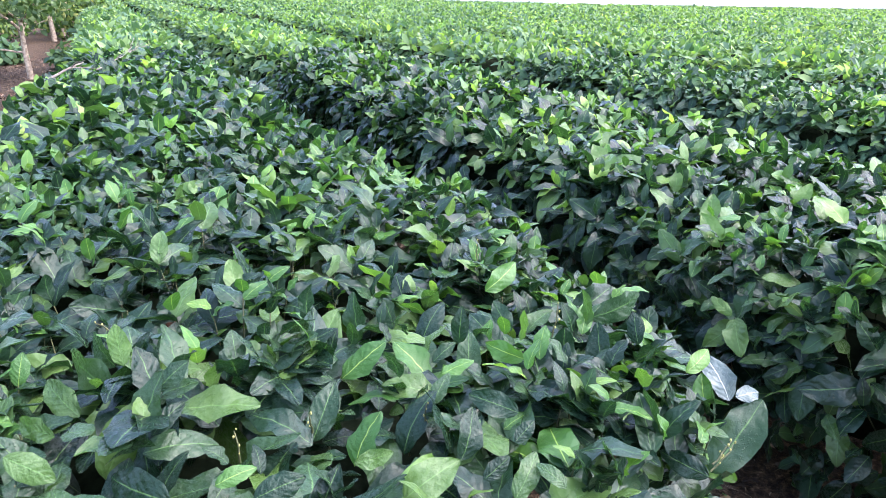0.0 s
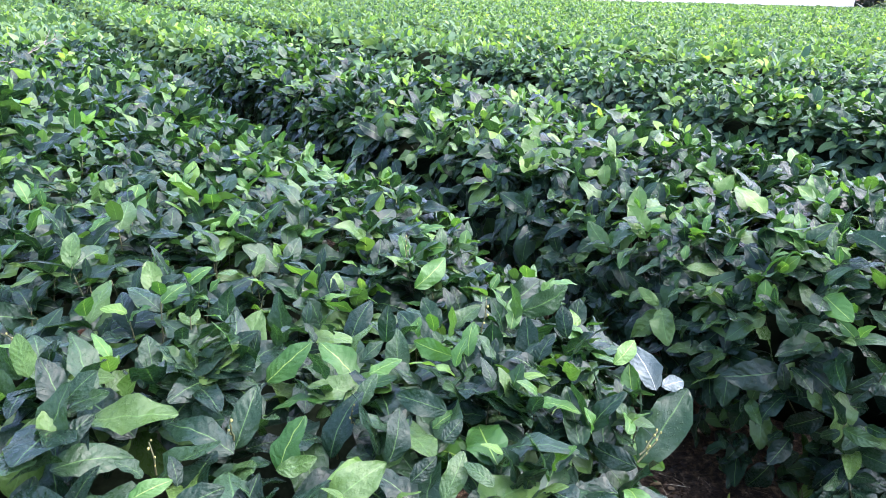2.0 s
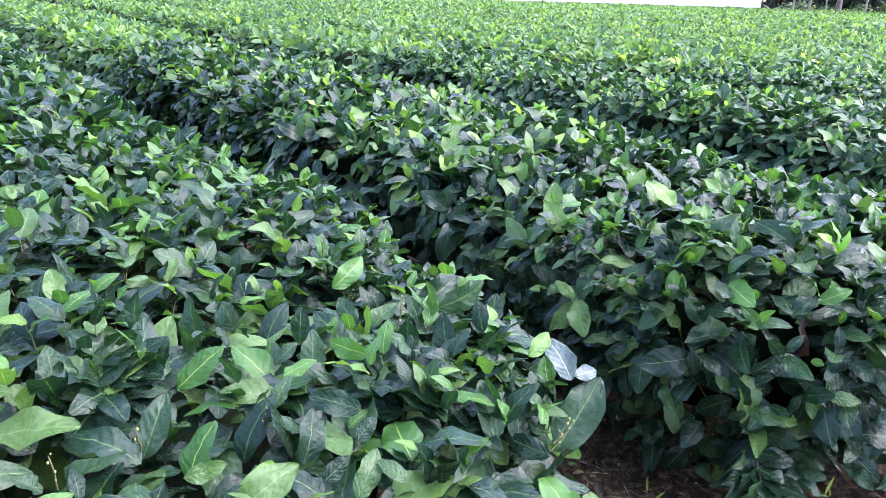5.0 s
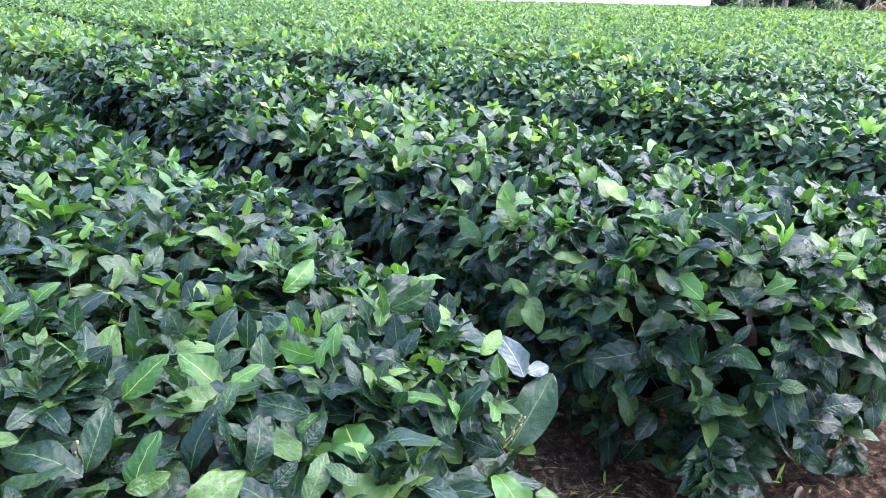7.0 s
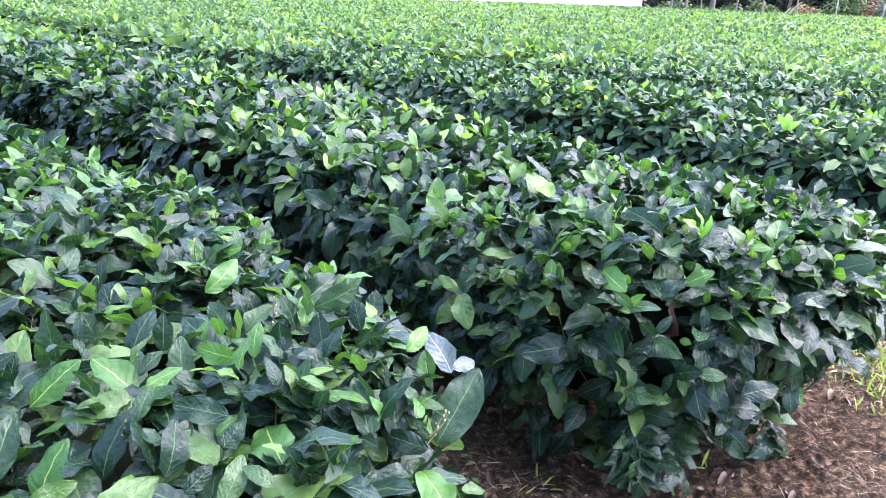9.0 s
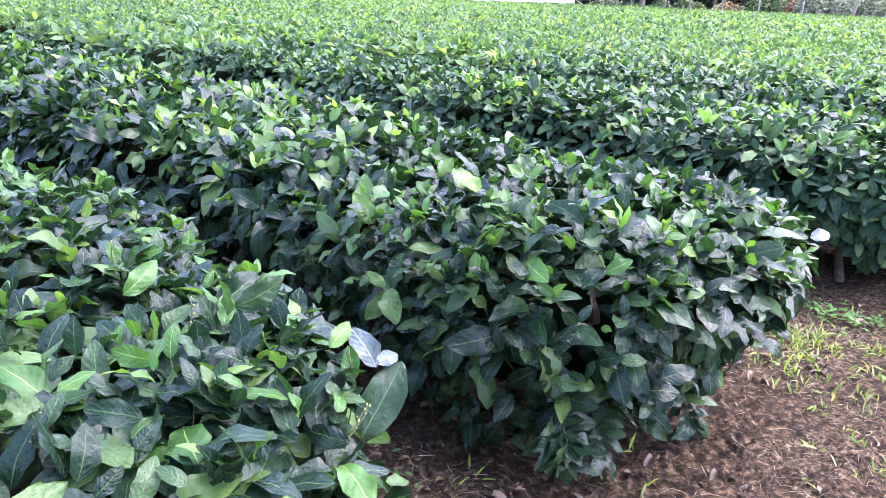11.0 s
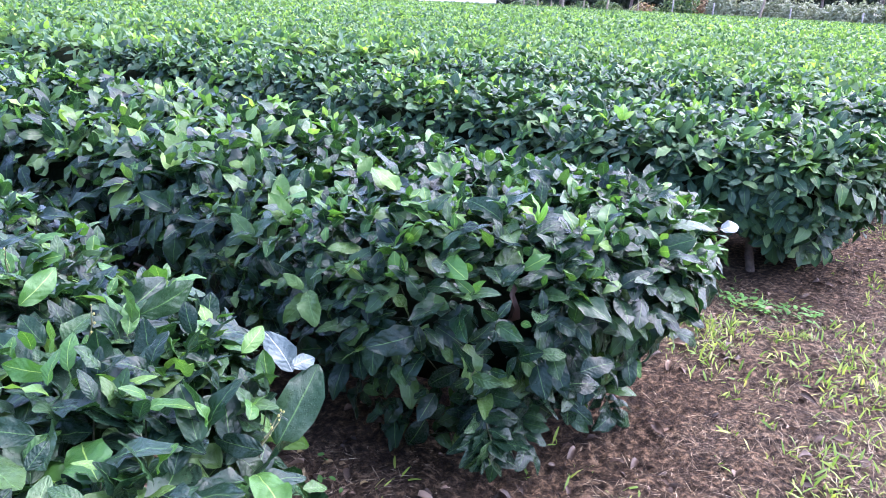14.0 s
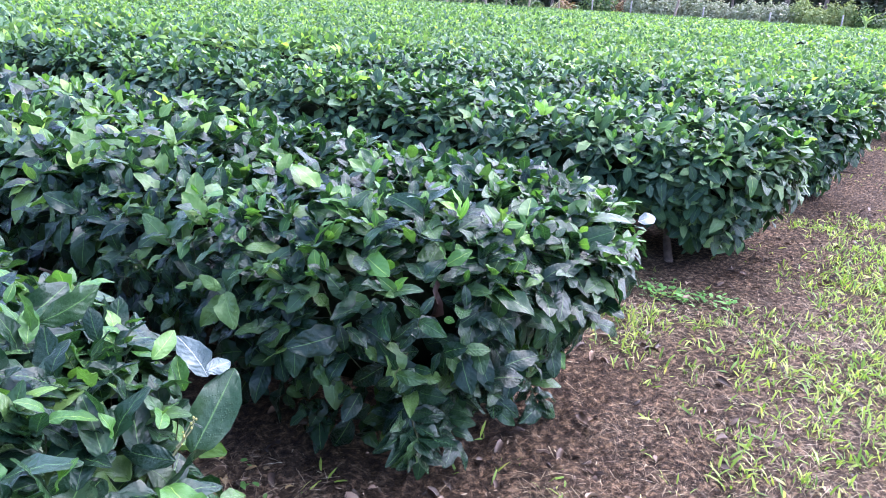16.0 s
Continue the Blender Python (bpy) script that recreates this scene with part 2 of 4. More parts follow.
def tri_mesh(name, verts, tris, uvs=None, slots=None, smooth=True):
    me = bpy.data.meshes.new(name)
    verts, tris = np.asarray(verts, np.float32), np.asarray(tris, np.int32)
    me.vertices.add(len(verts))
    me.vertices.foreach_set("co", verts.ravel())
    me.loops.add(len(tris) * 3)
    me.loops.foreach_set("vertex_index", tris.ravel())
    me.polygons.add(len(tris))
    me.polygons.foreach_set("loop_start", np.arange(0, len(tris) * 3, 3, dtype=np.int32))
    if slots is not None:
        me.polygons.foreach_set("material_index", np.asarray(slots, np.int32))
    if uvs is not None:
        me.uv_layers.new(name="UVMap").data.foreach_set("uv", np.asarray(uvs, np.float32)[tris.ravel()].ravel())
    me.update(calc_edges=True)
    me.polygons.foreach_set("use_smooth", np.full(len(tris), smooth))
    me.validate()
    return me


def put(name, me, mats, parent=None, label="", category="", group="", kind=""):
    for mt in (mats if isinstance(mats, (list, tuple)) else [mats]):
        if len(me.materials) < (len(mats) if isinstance(mats, (list, tuple)) else 1):
            me.materials.append(mt)
    ob = new(name, me)
    if parent:
        ob.parent = parent
    return tagged(ob, label, category, group, kind)


def leaf_shape(nl, nw, seed, ratio=0.225, fold=0.32, curl=0.42, wave=0.15):
    """A leaf one unit long along +y, its face to +z: vertices, triangles, uv. From five rings on the blade is domed, from eight its edge is toothed."""
    r = random.Random(seed)
    fine = nl > 3 and fold < 1
    fold, curl, wave = fold * r.uniform(0.4, 1.9 if fine else 1.4), curl * r.uniform(0.25, 1.7), wave * r.uniform(0.4, 1.5)
    ph, ph2, side = r.uniform(0, 6), r.uniform(0, 6), r.uniform(-0.07, 0.07)
    dome, twist, blunt = r.uniform(0.1, 1.2), r.uniform(-0.35, 0.35), r.uniform(0.54, 0.68)
    vs, uv = [(0, 0, 0)], [(0.5, 0)]
    steps = {3: (0.34, 0.7), 5: (0.14, 0.4, 0.66, 0.87), 7: (0.07, 0.24, 0.45, 0.66, 0.83, 0.94)}.get(nl) or [0.5 - 0.5 * math.cos(math.pi * (0.06 + 0.94 * i / nl)) for i in range(1, nl)]
    for i, t in enumerate(steps):
        half = ratio * r.uniform(0.97, 1.03) * (math.sin(math.pi * t ** 0.93) ** (blunt if fine else 0.62))
        if fine:
            half *= 1 - 0.2 * max(0.0, (t - 0.68) / 0.32) ** 1.4
        for j in range(nw):
            s = 2 * j / (nw - 1) - 1
            x = s * half
            if fine:
                z = fold * half * (abs(s) - dome * s * s) - curl * t * t * 0.85 + twist * x * t
                z += 0.5 * wave * s * s * math.sin(math.pi * t) * math.sin(10 * t + (ph if s > 0 else ph2)) + 0.1 * wave * math.sin(19 * t + 3 * s + ph)
                if abs(s) == 1 and nl > 7:
                    x *= 1.03 if i % 2 else 0.965
            else:
                z = fold * abs(x) - curl * t * t * 0.8 + wave * abs(s) * math.sin(9 * t + (ph if s > 0 else ph2))
            vs.append((x + side * t * t, t, z + 0.12 * t))
            uv.append((0.5 + s * 0.5, t))
    vs.append((side, 1, 0.12 - curl * 0.84))
    uv.append((0.5, 1))
    tr, last = [], len(vs) - 1
    for j in range(nw - 1):
        tr.append((0, 2 + j, 1 + j))
        for i in range(nl - 2):
            a, b = 1 + i * nw + j, 1 + (i + 1) * nw + j
            tr += [(a, a + 1, b + 1), (a, b + 1, b)]
        a = 1 + (nl - 2) * nw + j
        tr.append((a, a + 1, last))
    return np.array(vs, np.float32), np.array(tr, np.int32), np.array(uv, np.float32)


LEAF_NEAR = [leaf_shape(10, 5, s, ratio=0.235 + 0.01 * (s % 6)) for s in range(14)]
LEAF_MID = [leaf_shape(5, 3, s, ratio=0.255) for s in range(20, 28)]
LEAF_FAR = [leaf_shape(3, 3, s, ratio=0.24, fold=0.16, wave=0.04) for s in range(40, 46)]
BLADE = [leaf_shape(3, 2, s, ratio=0.075, fold=0.0, curl=0.5, wave=0.01) for s in range(60, 66)]
LEAF_TINY = [leaf_shape(3, 2, s, ratio=0.24, wave=0.04) for s in range(50, 56)]
WITHERED = [leaf_shape(7, 5, s, ratio=0.085, fold=1.5, curl=0.35, wave=0.12) for s in range(110, 112)]
CURLED = [leaf_shape(5, 3, s, ratio=0.2, fold=1.3, curl=0.7, wave=0.1) for s in range(80, 86)]


def scatter(shapes, P, R, S, slots=None):
    """Joins a copy of a random shape at each place: verts, tris, uv, slots."""
    pick = rng.integers(0, len(shapes), len(P))
    V, T, U, K, base = [], [], [], [], 0
    for k, (v, t, u) in enumerate(shapes):
        idx = np.nonzero(pick == k)[0]
        if not len(idx):
            continue
        w = np.einsum("mij,nj->mni", R[idx], v) * S[idx, None, None] + P[idx, None, :]
        V.append(w.reshape(-1, 3))
        T.append((t[None] + (base + np.arange(len(idx)) * len(v))[:, None, None]).reshape(-1, 3))
        U.append(np.tile(u, (len(idx), 1)))
        K.append(np.repeat(slots[idx] if slots is not None else np.zeros(len(idx), int), len(t)))
        base += len(idx) * len(v)
    return np.concatenate(V), np.concatenate(T), np.concatenate(U), np.concatenate(K)


def unit(a):
    return a / np.maximum(np.linalg.norm(a, axis=-1, keepdims=True), 1e-9)


def leaf_frames(axis, az, el, roll):
    """Rotations of leaves on shoots: axis, angle about it, rise from the plane across it, roll about the rib (radians)."""
    ref = np.where(np.abs(axis[:, 2:3]) < 0.95, np.array([[0, 0, 1.0]]), np.array([[1.0, 0, 0]]))
    e1 = unit(np.cross(ref, axis))
    e2 = np.cross(axis, e1)
    out = e1 * np.cos(az)[:, None] + e2 * np.sin(az)[:, None]
    y = out * np.cos(el)[:, None] + axis * np.sin(el)[:, None]
    z = axis * np.cos(el)[:, None] - out * np.sin(el)[:, None]
    x = np.cross(y, z)
    c, s = np.cos(roll)[:, None], np.sin(roll)[:, None]
    x, z = x * c + z * s, z * c - x * s
    return np.stack([x, y, z], axis=2)


# ---- plan: rows of tea run along RUN, their ends face the camera; ACROSS counts from row to row ----
RUN, ACROSS = np.array([-0.407, 0.914]), np.array([0.914, 0.407])


def plan(n, d):
    return np.stack([n * ACROSS[0] + d * RUN[0], n * ACROSS[1] + d * RUN[1]], axis=-1)


def wobble(x, y, seed=0.0):
    """A smooth uneven surface, about -1 to 1."""
    return (np.sin(2.1 * x + 1.3 * y + seed) + np.sin(-1.7 * x + 3.1 * y + 2 * seed) + 0.7 * np.sin(5.3 * x - 2.2 * y + 3 * seed) + 0.7 * np.sin(3.9 * x + 6.1 * y + seed)
            + 0.5 * np.sin(11.0 * x + 7.0 * y - seed)) / 3.2


def ground_height(x, y):
    near = np.clip(1 - np.hypot(x, y) / 40, 0, 1)
    return near * (0.02 * wobble(x * 1.3, y * 1.3, 4.0) + 0.008 * wobble(x * 6, y * 6, 9.0))


# half of a row's cross-section: share of the half width, height below the top
HALF = [(0.0, 0.0), (0.5, -0.005), (0.76, -0.022), (0.91, -0.065), (0.99, -0.14), (0.98, -0.23), (0.92, -0.33), (0.85, -0.43), (0.76, -0.53), (0.66, -0.61)]


def profile(w, top, q):
    """Points and outward slopes of the half section at q in 0..1 of its length."""
    p = np.array([(a * w, top + b) for a, b in HALF])
    seg = np.hypot(*np.diff(p, axis=0).T)
    cum = np.concatenate([[0], np.cumsum(seg)]) / seg.sum()
    r, z = np.interp(q, cum, p[:, 0]), np.interp(q, cum, p[:, 1])
    e = 0.03
    tr = np.interp(q + e, cum, p[:, 0]) - np.interp(q - e, cum, p[:, 0])
    tz = np.interp(q + e, cum, p[:, 1]) - np.interp(q - e, cum, p[:, 1])
    return r, z, unit(np.stack([-tz, tr], axis=-1)), seg.sum()


SKEW = -0.15
# where a hedge swells towards the path: side, how much, where along it, over what length
SWELL = {0.23: (1, 0.18, 2.2, 1.2), 2.33: (-1, 0.06, 1.2, 0.5)}


def swollen(nc, n, d):
    side, amount, at, spread = SWELL.get(nc, (1, 0.0, 0.0, 1.0))
    if nc == TEA_ROWS[0][0]:
        n = np.where(n < 0, n * (1 - 0.45 * np.clip((d - 4.8) / 3.4, 0, 1)), n)
    return n + side * amount * np.clip(side * n / 0.6, 0, 1) * np.exp(-((d - at) / spread) ** 2) + 0.04 * np.sign(n) * np.sin(2.3 * d + 5 * nc + np.sign(n))




# where the plant at a row's end is rooted: share of the half width, distance behind the end, how steeply its leaves rise towards the path
ROOT = {2.33: (-0.32, 0.36, 1.35), 4.76: (0.1, 0.36, 0.75), 6.95: (-0.2, 0.42, 0.95)}


def skirt(row, n, d):
    """How low the leaves of a row's end hang: to the soil at the root, higher the further they lean out from it."""
    nc, w, top, end = row
    if nc not in ROOT:
        return np.zeros(np.shape(n))
    share, back, rise = ROOT[nc]
    out = np.hypot(n - share * w, np.minimum(d - end - back, 0.0))
    steep = np.where(n < share * w, rise, 0.95)
    return np.clip(steep * (out - 0.17), 0.0, top - 0.2) * np.clip(2.1 - (d - end) / 0.9, 0.0, 1.0)


def row_surface(row, count, d0, d1, cap=True, low=1.0):
    """Random points on a row's outer surface between d0 and d1, with normals. low: how much of the lower side takes part."""
    nc, w, top, end = row
    share = 0.0
    if cap and d0 <= end + w:
        share = min(0.7, 1.0 * w / max(d1 - end, 0.1))
    m = int(count * share)
    q = rng.random(count) * low
    q[:m] = q[:m] ** 0.55
    thin = (q > 0.55) & (rng.random(count) < 0.25)
    q[thin] *= 0.55
    r, z, slope, _ = profile(w, top, q)
    side = np.where(rng.random(count) < 0.5, 1.0, -1.0)
    n, d = side * r, rng.uniform(max(d0, end + 0.78 * w), d1, count)
    nn, nd = side * slope[:, 0], np.zeros(count)
    if m:
        th = rng.uniform(-0.05, math.pi + 0.05, m)
        ct, st = np.cos(th), np.sin(th)
        sq = (np.abs(ct) ** 2.2 + np.abs(st) ** 2.2) ** (-1 / 2.2)
        tuck = 1 - 0.24 * np.clip((top - 0.2 - z[:m]) / 0.33, 0, 1)
        n[:m] = r[:m] * ct * sq * (0.45 + 0.55 * tuck)
        d[:m] = end + 0.8 * w - r[:m] * 0.8 * st * sq * tuck
        nn[:m], nd[:m] = ct * slope[:m, 0], -st * slope[:m, 0]
    nz = slope[:, 1]
    d = d + SKEW * n * np.clip(1 - (d - end) / 1.5, 0, 1)
    z = np.where(z < skirt(row, n, d), skirt(row, n, d) + 0.3 * (top - skirt(row, n, d)) * rng.random(count), z)
    xy = plan(nc + swollen(nc, n, d), d)
    bump = wobble(xy[:, 0] * 1.6, xy[:, 1] * 1.6, 1.0)
    normal = unit(np.stack([nn * ACROSS[0] + nd * RUN[0], nn * ACROSS[1] + nd * RUN[1], nz], axis=-1))
    P = np.concatenate([xy, z[:, None]], axis=1)
    P += normal * (0.045 * bump + rng.normal(0, 0.018, count))[:, None]
    return P, normal


def shoots(P, N, fresh, per=5, size=0.1):
    """Leaves of a shoot at each point: places, rotations, sizes, young or not, rank on the shoot."""
    m = len(P)
    up = np.array([0, 0, 1.0])
    axis = unit(N * 0.75 + up * 0.75 + rng.normal(0, 0.22, (m, 3)))
    patch = np.clip(0.9 + 0.9 * wobble(P[:, 0] * 0.8, P[:, 1] * 0.8, 6.0), 0.15, 2.0)
    flush = rng.random(m) < fresh * patch * np.clip(N[:, 2] + 0.2, 0.1, 1)
    turn = rng.uniform(0, 6.283, m)
    tall = rng.normal(0.0, 0.012, m) + np.where(flush, 0.018, 0)
    big = rng.uniform(0.68, 1.15, m) * size
    out = []
    rises = np.radians([62, 43, 27, 11, -5, -20])
    sizes = [0.6, 0.85, 1.0, 1.05, 1.0, 0.9]
    for k in range(per):
        az = turn + k * 2.4 + rng.normal(0, 0.3, m)
        el = rises[k] + rng.normal(0, 0.26, m) - 0.45 * np.clip(0.6 - N[:, 2], 0, 0.6) / 0.6
        roll = rng.normal(0, 0.4, m)
        R = leaf_frames(axis, az, el, roll)
        drop = 0.05 + tall - 0.019 * k
        Q = P + axis * drop[:, None]
        S = big * sizes[k] * rng.uniform(0.85, 1.15, m)
        S = np.where(flush & (k < 2), S * 0.8, S)
        out.append((Q, R, S, (flush & (k < 2)) | (rng.random(m) < 0.06 * np.clip(N[:, 2] + 0.3, 0.1, 1)), np.full(m, k)))
    shoots.stalks = (P - axis * 0.07, P + axis * (0.035 + tall)[:, None])
    return [np.concatenate(a) for a in zip(*out)]


def stalk_mesh(feet, tips):
    """Thin three-sided stalks between feet and tips, joined."""
    m = len(feet)
    axis = unit(tips - feet)
    a = unit(np.cross(axis, np.array([[0.31, 0.85, 0.2]])))
    b = np.cross(axis, a)
    V = []
    for base, r in ((feet, 0.0024), (tips, 0.0014)):
        for th in (0.0, 2.094, 4.189):
            V.append(base + r * (a * math.cos(th) + b * math.sin(th)))
    V = np.stack(V, axis=1)
    t = np.array([(0, 1, 4), (0, 4, 3), (1, 2, 5), (1, 5, 4), (2, 0, 3), (2, 3, 5), (3, 4, 5)])
    T = (t[None] + 6 * np.arange(m)[:, None, None]).reshape(-1, 3)
    return tri_mesh("twig_mass", V.reshape(-1, 3), T)


# ---- ground: one sheet to the horizon ----
def build_ground():
    s = np.linspace(-1, 1, 201)
    g = np.sign(s) * (2.2 * np.abs(s) + 900 * np.abs(s) ** 7 + 6 * np.abs(s) ** 2)
    X, Y = np.meshgrid(g + 1.8, g + 1.6, indexing="ij")
    Z = ground_height(X, Y) + rng.normal(0, 0.005, X.shape) * np.clip(1.5 - np.hypot(X, Y) / 6, 0, 1)
    k = len(s)
    a = (np.arange(k - 1)[:, None] * k + np.arange(k - 1)[None]).ravel()
    tris = np.concatenate([np.stack([a, a + k, a + k + 1], 1), np.stack([a, a + k + 1, a + 1], 1)])
    me = tri_mesh("ground", np.stack([X.ravel(), Y.ravel(), Z.ravel()], 1), tris)
    put("ground", me, SOIL, label="damp dark brown soil with mulch and sparse grass", category="ground", kind="structure")


build_ground()


# ---- tea hedges ----
def tube(path, radii, sides=7):
    """A tapered tube along a path: verts, tris."""
    path = np.array(path, float)
    V, T = [], []
    for i, (p, r) in enumerate(zip(path, radii)):
        t = unit(path[min(i + 1, len(path) - 1)] - path[max(i - 1, 0)])
        a = unit(np.cross(t, [0.3, 0.9, 0.2]))
        b = np.cross(t, a)
        for k in range(sides):
            th = 6.28318 * k / sides
            V.append(p + r * (a * math.cos(th) + b * math.sin(th)))
    for i in range(len(path) - 1):
        for k in range(sides):
            p, q = i * sides + k, i * sides + (k + 1) % sides
            T += [(p, q, q + sides), (p, q + sides, p + sides)]
    n = len(V)
    V.append(path[-1])
    T += [(n - sides + k, n - sides + (k + 1) % sides, n) for k in range(sides)]
    return np.array(V), np.array(T)


def merge(pieces):
    V, T, base = [], [], 0
    for v, t in pieces:
        V.append(v)
        T.append(t + base)
        base += len(v)
    return np.concatenate(V), np.concatenate(T)


def crooked(start, way, length, seed, steps=5, bend=0.25):
    r = random.Random(seed)
    p, w, out = np.array(start, float), unit(np.array(way, float)), [np.array(start, float)]
    for _ in range(steps):
        w = unit(w + np.array([r.uniform(-bend, bend) for _ in range(3)]))
        p = p + w * length / steps
        out.append(p)
    return out


def stem_mesh(seed):
    r = random.Random(seed)
    trunk = crooked((0, 0, -0.02), (r.uniform(-0.2, 0.2), r.uniform(-0.2, 0.2), 1), 0.24, seed, 4)
    bits = [tube(trunk, np.linspace(0.028, 0.02, len(trunk)))]
    for k in range(4):
        th = k * 1.57 + r.uniform(-0.5, 0.5)
        limb = crooked(trunk[-1 - (k % 2)], (math.cos(th), math.sin(th), 0.9), r.uniform(0.32, 0.45), seed * 7 + k, 5)
        bits.append(tube(limb, np.linspace(0.015, 0.005, len(limb)), 5))
    v, t = merge(bits)
    return tri_mesh("stem", v, t)


STEMS = [stem_mesh(s) for s in range(5)]
LEAF_MESHES = {}
for young, mat in ((False, OLD_LEAF), (True, YOUNG_LEAF)):
    LEAF_MESHES[young] = []
    for v, t, u in LEAF_NEAR:
        me = tri_mesh("leaf", v, t, u)
        me.materials.append(mat)
        LEAF_MESHES[young].append(me)

# rows: centre across, half width, height of the trimmed top, where the row ends
TOP = 0.73
TEA_ROWS = [(0.23, 0.8, TOP, 0.62), (2.33, 0.66, TOP, 0.62), (4.76, 0.66, TOP, 0.38), (6.95, 0.68, TOP, 0.16)]
TEA_ROWS += [(6.95 + 2.2 * k, 0.7, TOP, -0.1 + 0.15 * math.sin(2.1 * k)) for k in range(1, 24)]


def far_limit(nc):
    """Where a row meets the far edge of the field: y = 52, and beyond x = 8 to the west a line that falls back."""
    straight = (52.0 - nc * ACROSS[1]) / RUN[1]
    slant = (52.0 + 0.6 * (8 - nc * ACROSS[0]) - nc * ACROSS[1]) / (RUN[1] + 0.6 * RUN[0])
    return max(straight, slant)


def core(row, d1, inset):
    """A near-black solid that stands in for the shade inside a hedge, a hand below the leaves."""
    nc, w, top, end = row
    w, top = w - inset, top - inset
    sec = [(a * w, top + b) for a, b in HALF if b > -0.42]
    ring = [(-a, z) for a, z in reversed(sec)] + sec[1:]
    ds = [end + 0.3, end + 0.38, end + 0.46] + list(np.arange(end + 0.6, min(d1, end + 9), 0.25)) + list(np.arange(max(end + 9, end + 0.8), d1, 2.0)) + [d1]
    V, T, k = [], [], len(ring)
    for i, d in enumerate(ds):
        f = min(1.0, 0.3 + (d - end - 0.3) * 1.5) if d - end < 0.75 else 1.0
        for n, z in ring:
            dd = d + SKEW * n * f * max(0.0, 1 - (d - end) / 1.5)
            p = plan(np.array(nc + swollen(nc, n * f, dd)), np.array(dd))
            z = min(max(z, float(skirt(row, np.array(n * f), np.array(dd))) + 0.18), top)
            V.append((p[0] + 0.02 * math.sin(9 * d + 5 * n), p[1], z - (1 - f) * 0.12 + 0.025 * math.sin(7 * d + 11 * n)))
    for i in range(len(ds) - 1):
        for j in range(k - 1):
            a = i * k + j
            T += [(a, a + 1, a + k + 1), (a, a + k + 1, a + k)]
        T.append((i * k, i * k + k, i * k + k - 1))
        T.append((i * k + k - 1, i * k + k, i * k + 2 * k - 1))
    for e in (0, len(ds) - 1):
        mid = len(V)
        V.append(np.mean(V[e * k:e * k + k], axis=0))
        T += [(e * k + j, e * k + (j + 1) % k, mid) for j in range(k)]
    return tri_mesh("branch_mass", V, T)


def patch_foliage(row, bands, fresh):
    """Foliage of one row over bands (d0, d1, shoots per metre, leaves a shoot, size, shapes). One list of leaf sets."""
    out = []
    for d0, d1, rate, per, size, shapes, low in bands:
        if d1 - d0 < 0.05:
            continue
        P, N = row_surface(row, max(8, int(rate * (d1 - d0))), d0, d1, low=low)
        out.append((shapes, *shoots(P, N, fresh, per, size)))
        if shapes is LEAF_NEAR:
            STALKS.append(shoots.stalks)
    return out


def join_leaves(sets):
    V, T, U, K, base = [], [], [], [], 0
    for shapes, P, R, S, Y in sets:
        v, t, u, k = scatter(shapes, P, R, S, Y.astype(int))
        V.append(v)
        T.append(t + base)
        U.append(u)
        K.append(k)
        base += len(v)
    return [np.concatenate(a) for a in (V, T, U, K)]


# ---- large leaves that stand out at the ends of the first two hedges: foot, tip, kind ----
NEAR_END = [
    ((-0.914, 1.759, 0.725), (-0.949, 1.812, 0.820), False), ((-0.608, 1.266, 0.767), (-0.673, 1.300, 0.820), False),
    ((-0.595, 1.090, 0.768), (-0.678, 1.121, 0.820), False), ((-0.584, 0.863, 0.845), (-0.518, 0.862, 0.811), False),
    ((-0.574, 0.974, 0.805), (-0.652, 0.992, 0.820), False), ((-0.558, 1.163, 0.776), (-0.688, 1.193, 0.820), False),
    ((-0.520, 0.997, 0.712), (-0.480, 1.047, 0.820), False), ((-0.501, 1.256, 0.757), (-0.412, 1.292, 0.820), False),
    ((-0.501, 0.953, 0.830), (-0.565, 0.962, 0.820), False), ((-0.394, 1.247, 0.751), (-0.395, 1.286, 0.820), False),
    ((-0.389, 0.887, 0.756), (-0.382, 0.920, 0.820), False), ((-0.368, 1.104, 0.744), (-0.468, 1.144, 0.820), False),
]
MIDDLE_END = [
    ((-0.356, 0.844, 0.792), (-0.468, 0.862, 0.811), False), ((-0.331, 1.270, 0.770), (-0.398, 1.303, 0.820), False),
    ((-0.305, 0.872, 0.797), (-0.255, 0.891, 0.820), True), ((-0.268, 1.372, 0.693), (-0.209, 1.432, 0.820), False),
    ((-0.253, 0.919, 0.783), (-0.260, 0.944, 0.820), False), ((-0.247, 0.850, 0.792), (-0.180, 0.870, 0.820), False),
    ((-0.207, 1.083, 0.730), (-0.173, 1.128, 0.820), False), ((-0.198, 1.033, 0.756), (-0.290, 1.068, 0.820), False),
    ((-0.177, 1.251, 0.758), (-0.097, 1.287, 0.820), True), ((-0.169, 1.481, 0.724), (-0.190, 1.532, 0.820), False),
    ((-0.127, 1.002, 0.740), (-0.102, 1.042, 0.820), True), ((-0.115, 0.903, 0.817), (-0.057, 0.915, 0.820), False),
]
